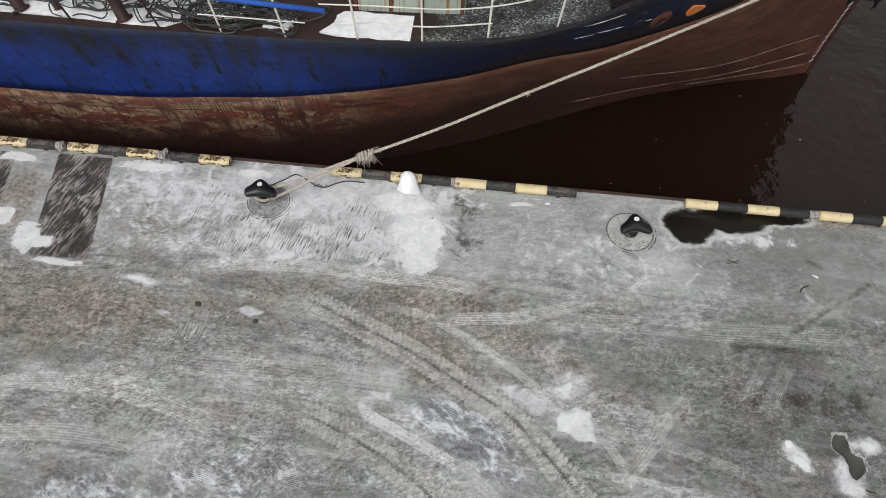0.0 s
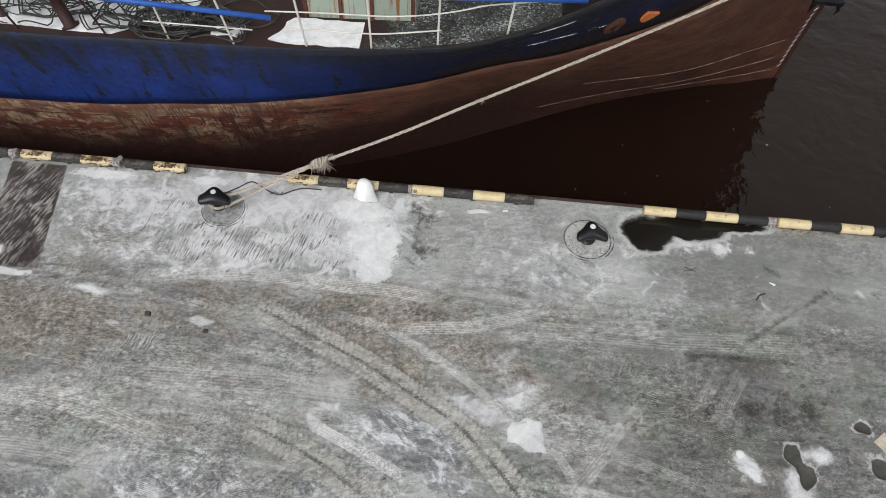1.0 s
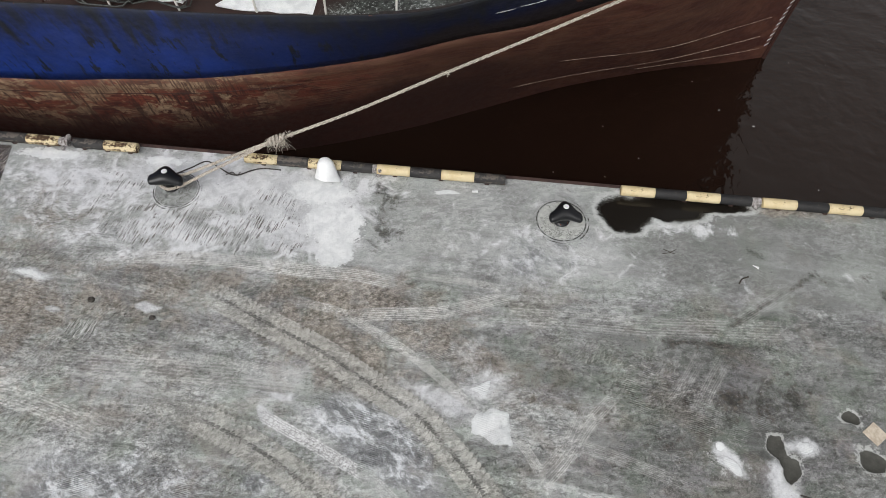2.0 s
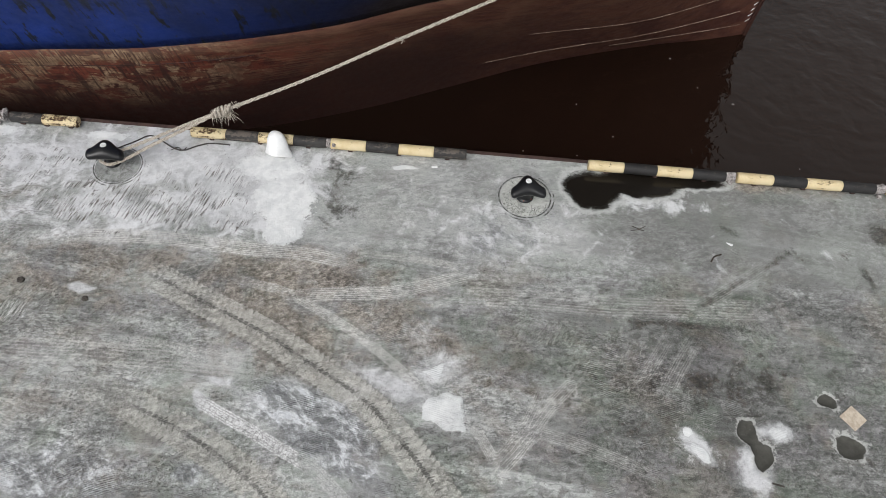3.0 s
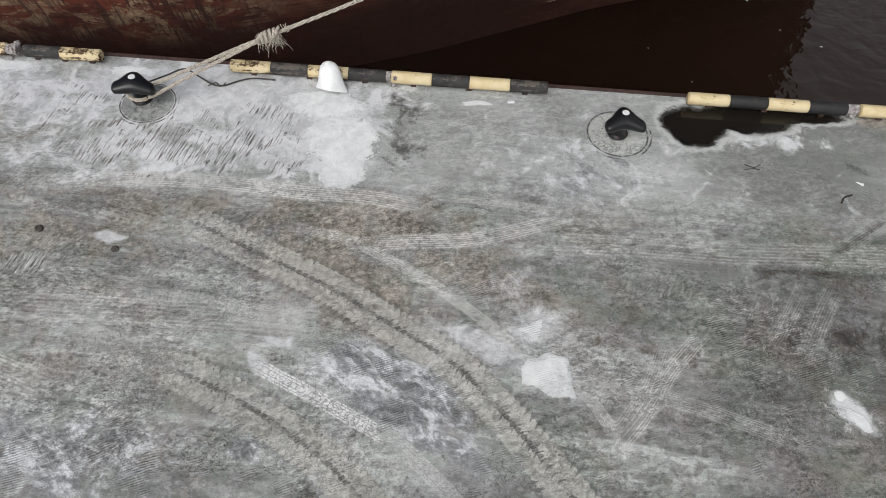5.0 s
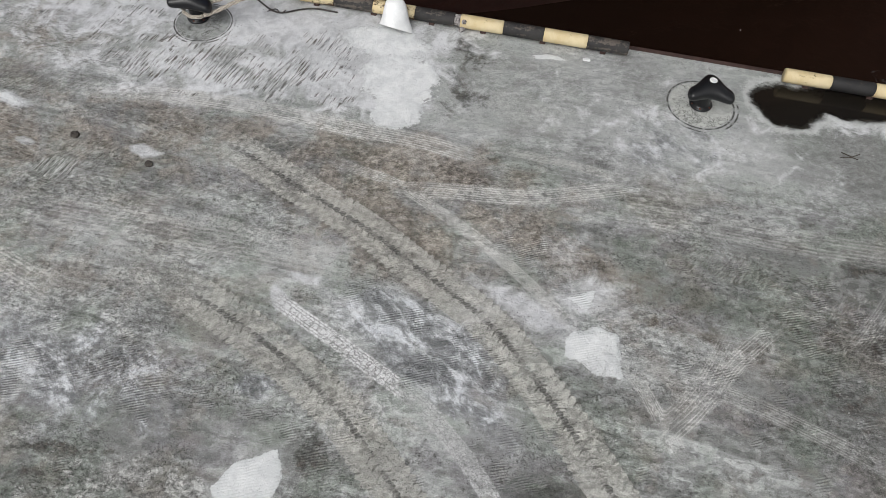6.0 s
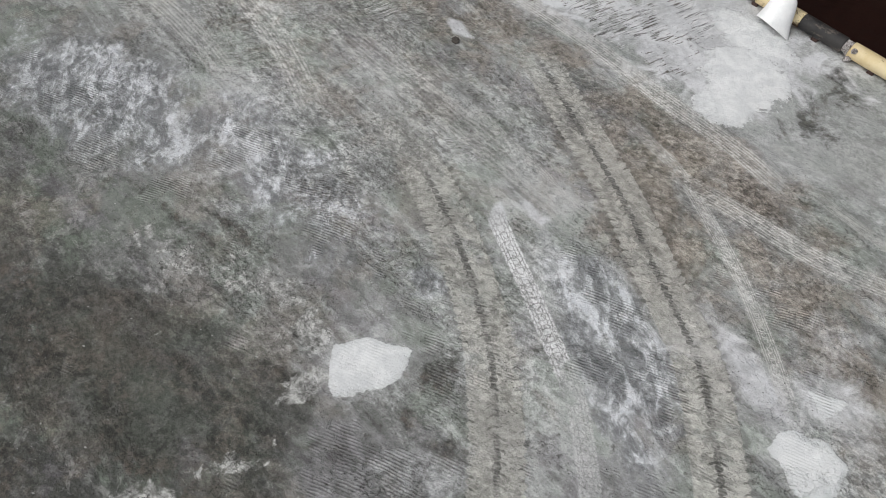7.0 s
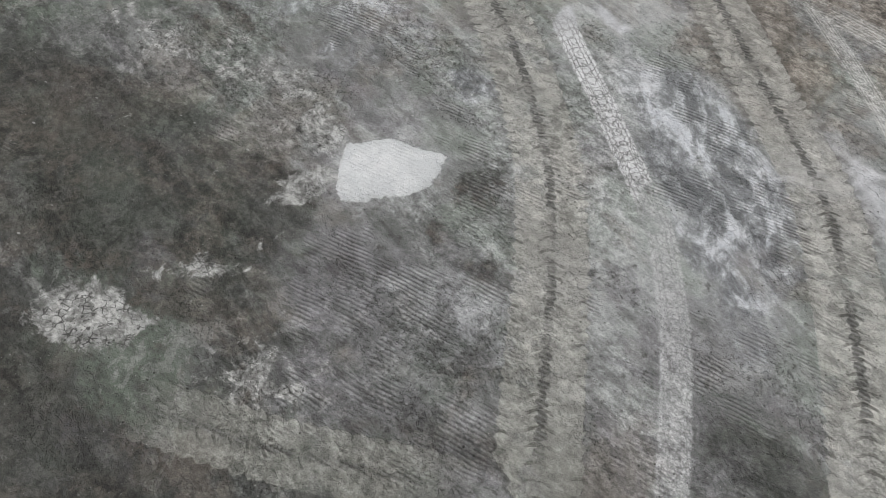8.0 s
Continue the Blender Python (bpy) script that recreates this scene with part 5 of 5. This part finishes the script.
for x in (-2.31, -1.72, -1.2, -0.53):
    bm = bmesh.new()
    box(bm, (x - 0.03, 9.785, 3.0), (x + 0.03, 9.82, 4.9), 0.006)
    part("stiffener", bm, RUST, house)
bm = bmesh.new()
box(bm, (-2.45, 9.67, 5.0), (-0.35, 12.8, 5.06), 0.01)
part("roof", bm, GREEN, house)

# main superstructure aft, mostly out of sight
bm = bmesh.new()
box(bm, (-26, 11.0, 3.0), (-12.5, 19.6, 5.6), 0.05)
bridge = tagged(new("superstructure"), "white steel superstructure on the after deck", "superstructure")
part("wall", bm, RAIL_WHITE, bridge)
bm = bmesh.new()
box(bm, (-21, 11.8, 5.6), (-14, 18.8, 8.0), 0.05)
part("wheelhouse", bm, RAIL_WHITE, bridge)
for i in range(5):
    bm = bmesh.new()
    box(bm, (-13.99, 12.4 + 1.2 * i, 6.6), (-13.96, 13.3 + 1.2 * i, 7.5), 0.01)
    part("window", bm, HOSE, bridge)


def deck_z(x):
    return float(min(np.interp(x, [r[0][0] for r in ROWS_FINE], [r[0][2] for r in ROWS_FINE]), 3.35)) - 0.02


# guard rail: posts and two wires
def rail_post(x, y, lean, material, name="rail_post", height=1.0, radius=0.018):
    bm = bmesh.new()
    z = deck_z(x) - 0.03
    tube(bm, [(x, y, z), (x - lean * 0.5, y, z + height * 0.5), (x - lean, y, z + height)], radius, 8)
    return part(name, bm, material, rail)


rail = tagged(new("guard_rail"), "thin bent guard rail along the deck edge", "railing")
for x, y, lean in ((-2.17, 9.10, 0.10), (-1.12, 9.12, 0.02), (-0.07, 9.22, -0.02), (1.02, 9.44, -0.08)):
    rail_post(x, y, lean, RAIL_WHITE)
for x, y, lean in ((-3.35, 9.06, 0.16), (-4.42, 9.07, 0.12), (-5.45, 9.06, 0.28), (-6.9, 9.04, 0.3), (-8.4, 9.02, 0.25)):
    rail_post(x, y, lean, RAIL_WHITE if x > -5 else DARK_RED)
for z, x0, x1 in ((0.63, -2.75, 1.75), (0.30, -2.45, -0.02)):
    bm = bmesh.new()
    pts = [(x0 + (x1 - x0) * f, 9.11 + 0.42 * max(0, (x0 + (x1 - x0) * f + 1) / 2.5) ** 1.6, deck_z(x0 + (x1 - x0) * f) + z + 0.012 * math.sin(9 * f)) for f in np.linspace(0, 1, 24)]
    tube(bm, pts, 0.012, 6)
    part("rail_wire", bm, RAIL_WHITE, rail)
bm = bmesh.new()
tube(bm, [(-4.75, 9.07, 3.32), (-3.0, 9.07, 3.33)], 0.012, 6)
part("rail_wire", bm, RAIL_WHITE, rail)

# blue pipes lashed on the rail
bm = bmesh.new()
tube(bm, [(-10.5, 9.0, 3.95), (-6.0, 8.98, 3.80), (-2.63, 8.96, 3.68)], 0.042, 12)
tagged(part("blue_pipe", bm, BLUE_PIPE, smooth=True), "blue painted steel pipe lashed along the rail", "pipe")
bm = bmesh.new()
tube(bm, [(-0.4, 9.12, 4.18), (2.15, 9.42, 4.14)], 0.05, 12)
tagged(part("blue_pipe", bm, BLUE_PIPE, smooth=True), "blue painted steel pipe above the bulwark", "pipe")


# bitts by the rail
def bitt(x, y, lean, radius=0.10):
    thing = new("deck_bitt")
    thing.matrix_world = pose(x, y, 2.98, -12, lean, 0)
    bm = bmesh.new()
    lathe(bm, [(radius * 1.5, 0), (radius * 1.5, 0.03), (radius, 0.04), (radius * 0.95, 0.5), (radius * 1.15, 0.52), (radius * 1.15, 0.58), (radius * 0.9, 0.61)], 18)
    part("post", bm, DARK_RED, thing, smooth=True)
    return tagged(thing, "dark red steel bitt on the deck edge", "bitt", "deck bitts")


bitt(-6.10, 9.20, -16)
bitt(-7.85, 9.22, -20)
bitt(-7.25, 9.3, -22, 0.05)

# heaps of hose and old line on the deck
rng = random.Random(5)


def hose_heap(cx, cy, rx, ry, count, name, label, material):
    thing = new(name)
    thing.location = (cx, cy, 3.0)
    for _ in range(count):
        bm = bmesh.new()
        r, ox, oy = rng.uniform(0.16, 0.36), rng.gauss(0, rx), rng.gauss(0, ry)
        tilt, ph = rng.uniform(-0.25, 0.25), rng.uniform(0, 6)
        lift = rng.uniform(0.03, 0.18)
        pts = []
        for a in np.linspace(0, math.tau * rng.uniform(0.9, 1.8), 30):
            rr = r * (1 + 0.18 * math.sin(2 * a + ph) + 0.03 * a)
            pts.append((ox + 1.3 * rr * math.cos(a + ph), max(-cy + 9.03, oy + 0.8 * rr * math.sin(a + ph)), max(0.02, lift + tilt * math.sin(a + ph) * r + 0.05 * math.sin(3 * a))))
        tube(bm, pts, rng.choice((0.009, 0.012, 0.015)), 6)
        part("coil", bm, material, thing)
    return tagged(thing, label, "hose")


hose_heap(-6.7, 9.50, 0.75, 0.20, 18, "hose_heap", "tangled black hoses heaped on the snowy deck", HOSE)
hose_heap(-4.35, 9.45, 0.55, 0.18, 24, "hose_heap", "tangled black hoses against the rail", HOSE)


# snow and white paint lying on the deck
def snow_slab(name, x0, x1, y0, y1, z, thick, skew, label, seed):
    r = random.Random(seed)
    bm = bmesh.new()
    top = []
    n = 26
    for i in range(n):
        f = i / n * 4
        k, g = int(f), f % 1
        cs = [(x0, y0), (x1, y0), (x1 + skew * 0.2, y1), (x0 + skew, y1), (x0, y0)]
        px, py = (cs[k][0] + (cs[k + 1][0] - cs[k][0]) * g, cs[k][1] + (cs[k + 1][1] - cs[k][1]) * g)
        top.append(bm.verts.new((px + r.uniform(-0.04, 0.04), py + r.uniform(-0.03, 0.03), z + thick)))
    low = [bm.verts.new((v.co.x * 1.0 + r.uniform(-0.02, 0.02), v.co.y + r.uniform(-0.02, 0.02), z - 0.01)) for v in top]
    bm.faces.new(top)
    for i in range(n):
        j = (i + 1) % n
        bm.faces.new((top[i], low[i], low[j], top[j]))
    return tagged(part(name, bm, SNOW), label, "snow", kind="stuff")


snow_slab("deck_snow", -2.78, -1.14, 9.115, 9.74, 3.09, 0.03, 0.28, "sheet of white snow on the deck by the deckhouse", 1)
snow_slab("deck_snow", -9.5, -5.05, 9.12, 11.6, 2.98, 0.03, 0.3, "snow lying on the after deck under the hoses", 2)
snow_slab("deck_snow", -5.0, -4.2, 9.4, 10.8, 3.0, 0.02, 0.2, "thin snow on the deck among the hoses", 3)
snow_slab("deck_snow", -3.75, -3.3, 9.25, 9.5, 3.03, 0.04, 0.1, "small lump of snow on the deck", 4)

# red crate behind the bow bulwark
bm = bmesh.new()
box(bm, (1.9, 10.0, 3.33), (2.5, 10.6, 3.75), 0.02)
tagged(part("fish_crate", bm, EDGE_BLACK), "dark crate behind the bow bulwark", "crate")

# stockless anchor at the stem
anchor = tagged(new("anchor"), "dark stockless anchor stowed on the bow flare", "anchor")
bm = bmesh.new()
tube(bm, [(7.95, 14.30, 1.95), (7.86, 13.72, 1.55)], 0.05, 8)
part("shank", bm, TAR, anchor)
bm = bmesh.new()
box(bm, (7.52, 13.60, 1.46), (8.18, 13.76, 1.60), 0.04)
part("crown", bm, TAR, anchor)
for s in (-1, 1):
    bm = bmesh.new()
    tube(bm, [(7.85 + s * 0.24, 13.68, 1.52), (7.85 + s * 0.29, 13.66, 1.34), (7.85 + s * 0.27, 13.72, 1.16)], lambda f: 0.065 * (1.05 - f), 8)
    part("fluke", bm, TAR, anchor)

# ---- mooring line ----
line = tagged(new("mooring_rope"), "weathered pale hemp mooring rope with a frayed knot", "rope")
bm = bmesh.new()
KNOT = (-2.09, 8.53, 0.905)
run_up = smooth_line([KNOT, (-0.72, 8.99, 1.33), (0.706, 9.479, 1.86), (2.39, 10.05, 2.47), (4.10, 10.64, 3.12), (5.6, 11.15, 3.75), (6.6, 11.5, 4.2)], 40)
stranded(bm, run_up, 0.027, 16)
part("standing_part", bm, ROPE, line)
LEGS = ([(-3.80, 7.86, 0.20), (-3.62, 7.93, 0.27), (-3.30, 8.05, 0.42), (-2.90, 8.21, 0.58), (-2.50, 8.37, 0.74), KNOT],
        [(-3.86, 8.08, 0.22), (-3.60, 8.12, 0.33), (-3.20, 8.22, 0.49), (-2.80, 8.33, 0.65), (-2.45, 8.43, 0.78), KNOT])
for leg in LEGS:
    bm = bmesh.new()
    stranded(bm, smooth_line(leg, 24), 0.026, 15)
    part("eye_leg", bm, ROPE, line)
bm = bmesh.new()
eye = [(-3.97 + 0.16 * math.cos(a), 7.965 + 0.15 * math.sin(a), 0.19 + 0.015 * math.sin(2 * a)) for a in np.linspace(0.6, 5.7, 30)]
stranded(bm, eye, 0.026, 15)
part("eye_loop", bm, ROPE, line)
bm = bmesh.new()
kx, ky, kz = KNOT
for k in range(6):
    o = Vector((kx - 0.12 + 0.045 * k, ky - 0.04 + 0.016 * k, kz - 0.04 + 0.016 * k))
    ring = [o + Vector((0.022 * math.cos(a + k), 0.060 * math.cos(a), 0.060 * math.sin(a))) for a in np.linspace(0, math.tau, 14)]
    tube(bm, ring, 0.026, 6)
part("knot", bm, ROPE, line)
bm = bmesh.new()
for k in range(95):
    a, l = rng.uniform(0, math.tau), rng.uniform(0.04, 0.11) if k % 4 else rng.uniform(0.11, 0.20)
    o = Vector((kx + rng.uniform(-0.13, 0.14), ky + rng.uniform(-0.05, 0.05), kz + rng.uniform(-0.05, 0.05)))
    d = Vector((math.cos(a) * 0.6 + 0.25, math.sin(a) * 0.5 - 0.15, rng.uniform(-0.9, 0.2))).normalized() * l
    tube(bm, [o, o + d * 0.5, o + d * 0.9 + Vector((rng.uniform(-0.02, 0.02), 0, -0.04)), o + d + Vector((rng.uniform(-0.03, 0.03), 0, -0.08))], 0.0035, 3)
part("frayed_end", bm, ROPE, line, "frayed whiskery rope end")
for kx2, ky2, kz2, many in ((0.706, 9.479, 1.86, 18), (-1.86, 8.61, 0.98, 26)):
    bm = bmesh.new()
    for k in range(many):
        a = rng.uniform(0, math.tau)
        o = Vector((kx2 + rng.uniform(-0.05, 0.05), ky2, kz2))
        d = Vector((rng.uniform(-0.7, 0.7), math.cos(a), math.sin(a))).normalized() * rng.uniform(0.03, 0.08)
        tube(bm, [o, o + d * 0.6, o + d], 0.006, 4)
    part("splice", bm, ROPE, line)
bm = bmesh.new()
tube(bm, smooth_line([(-3.90, 8.12, 0.24), (-3.66, 8.30, 0.24), (-3.46, 8.50, 0.20), (-3.28, 8.50, 0.08), (-3.08, 8.42, 0.02), (-2.9, 8.40, 0.02), (-2.70, 8.52, 0.02), (-2.49, 8.60, 0.02), (-2.16, 8.60, 0.02)], 14), 0.012, 6)
tube(bm, smooth_line([(-3.12, 8.38, 0.015), (-3.02, 8.45, 0.02), (-2.93, 8.39, 0.015), (-2.88, 8.47, 0.012)], 8), 0.008, 5)
tagged(part("wire_strop", bm, WIRE), "dark wire strop trailing from the bollard", "wire")


# ---- loose things on the quay ----
def white_scoop():
    """A white plastic canister cut open, leaning on the kerb with its mouth down."""
    bm = bmesh.new()
    n, m = 28, 20
    rings = []
    for j in range(m):
        f = j / (m - 1)
        ring = []
        for k in range(n):
            a = k * math.tau / n
            c, s = math.cos(a), math.sin(a)
            round_top = math.sqrt(max(0.04, 1 - f ** 7))
            rx = (0.165 + 0.050 * (1 - f) ** 1.3) * round_top * (1 + 0.03 * math.sin(3 * a + 1))
            ry = (0.120 + 0.035 * (1 - f)) * round_top
            lip = 0.055 * max(0, -s) ** 3 * (1 - f) ** 4
            flare = (0.060 * max(0, c) ** 3 - 0.045 * max(0, -c) ** 3) * (1 - f) ** 3
            dent = -0.020 * math.exp(-((f - 0.72) / 0.16) ** 2 - ((a - 4.2) / 0.5) ** 2)
            ring.append(bm.verts.new((rx * c + flare - 0.030 * f, (ry + lip + dent) * s + 0.11 * f, 0.43 * f + (0.012 + 0.15 * max(0, -s) ** 1.5 - 0.03 * max(0, c)) * (1 - f) + 0.012)))
        rings.append(ring)
    for a, b in zip(rings, rings[1:]):
        for k in range(n):
            bm.faces.new((a[k], a[(k + 1) % n], b[(k + 1) % n], b[k]))
    bm.faces.new(rings[-1])
    ob = part("cut_canister", bm, PLASTIC, smooth=True)
    ob.matrix_world = pose(-1.30, 8.50, 0.0, 0, 0, -6) @ Matrix.Diagonal((0.92, 0.95, 0.97, 1))
    return tagged(ob, "white cut plastic canister leaning on the kerb", "canister")


white_scoop()

bm = bmesh.new()
box(bm, (-0.132, -0.132, 0), (0.132, 0.132, 0.018), 0.003)
ob = part("board", bm, BOARD)
ob.matrix_world = pose(7.55, 4.58, 0.004, 0, 0, 41)
tagged(ob, "small square of weathered plywood lying on the concrete", "board")


def stone(x, y, r, seed):
    bm = bmesh.new()
    bmesh.ops.create_icosphere(bm, subdivisions=2, radius=r)
    rr = random.Random(seed)
    for v in bm.verts:
        v.co *= 1 + rr.uniform(-0.18, 0.18)
        v.co.z = max(v.co.z * 0.6, -r * 0.3)
    ob = part("stone", bm, STONE)
    ob.location = (x, y, r * 0.28)
    return tagged(ob, "small dark stone on the concrete", "stone", "loose stones")


stone(-3.53, 5.40, 0.05, 1)
stone(-4.58, 5.62, 0.055, 2)

bm = bmesh.new()
tube(bm, [(4.68, 7.60, 0.012), (4.80, 7.54, 0.02), (4.90, 7.60, 0.03)], 0.007, 5)
tube(bm, [(4.66, 7.50, 0.012), (4.80, 7.53, 0.02), (4.88, 7.52, 0.012)], 0.006, 5)
tagged(part("twig", bm, TWIG), "dark forked twig on the concrete", "twig")
bm = bmesh.new()
tube(bm, smooth_line([(5.90, 7.02, 0.012), (5.96, 7.12, 0.016), (6.08, 7.18, 0.014)], 5), 0.013, 6)
tagged(part("hook", bm, TWIG), "short bent dark rod on the concrete", "rod")
bm = bmesh.new()
box(bm, (-0.08, -0.012, 0), (0.08, 0.012, 0.012), 0.003)
ob = part("bolt", bm, STONE)
ob.matrix_world = pose(6.33, 3.55, 0.003, 0, 0, -12)
tagged(ob, "short dark steel bar on the concrete", "bar")
bm = bmesh.new()
box(bm, (-0.055, -0.022, 0), (0.055, 0.022, 0.006), 0.002)
for v in bm.verts:
    v.co.y *= 0.25 if v.co.x < 0 else 1.2
    v.co.z += 0.012 * math.sin(60 * v.co.x)
ob = part("paper_scrap", bm, PLASTIC)
ob.matrix_world = pose(6.24, 7.40, 0.010, 0, 0, -25)
tagged(ob, "crumpled white paper scrap on the concrete", "scrap")
bm = bmesh.new()
box(bm, (-0.05, -0.02, 0), (0.05, 0.02, 0.02), 0.003)
ob = part("paper_scrap", bm, PLASTIC)
ob.matrix_world = pose(1.38, 8.50, 0.004, 0, 0, 8)
tagged(ob, "white paper scrap beside the kerb", "scrap")
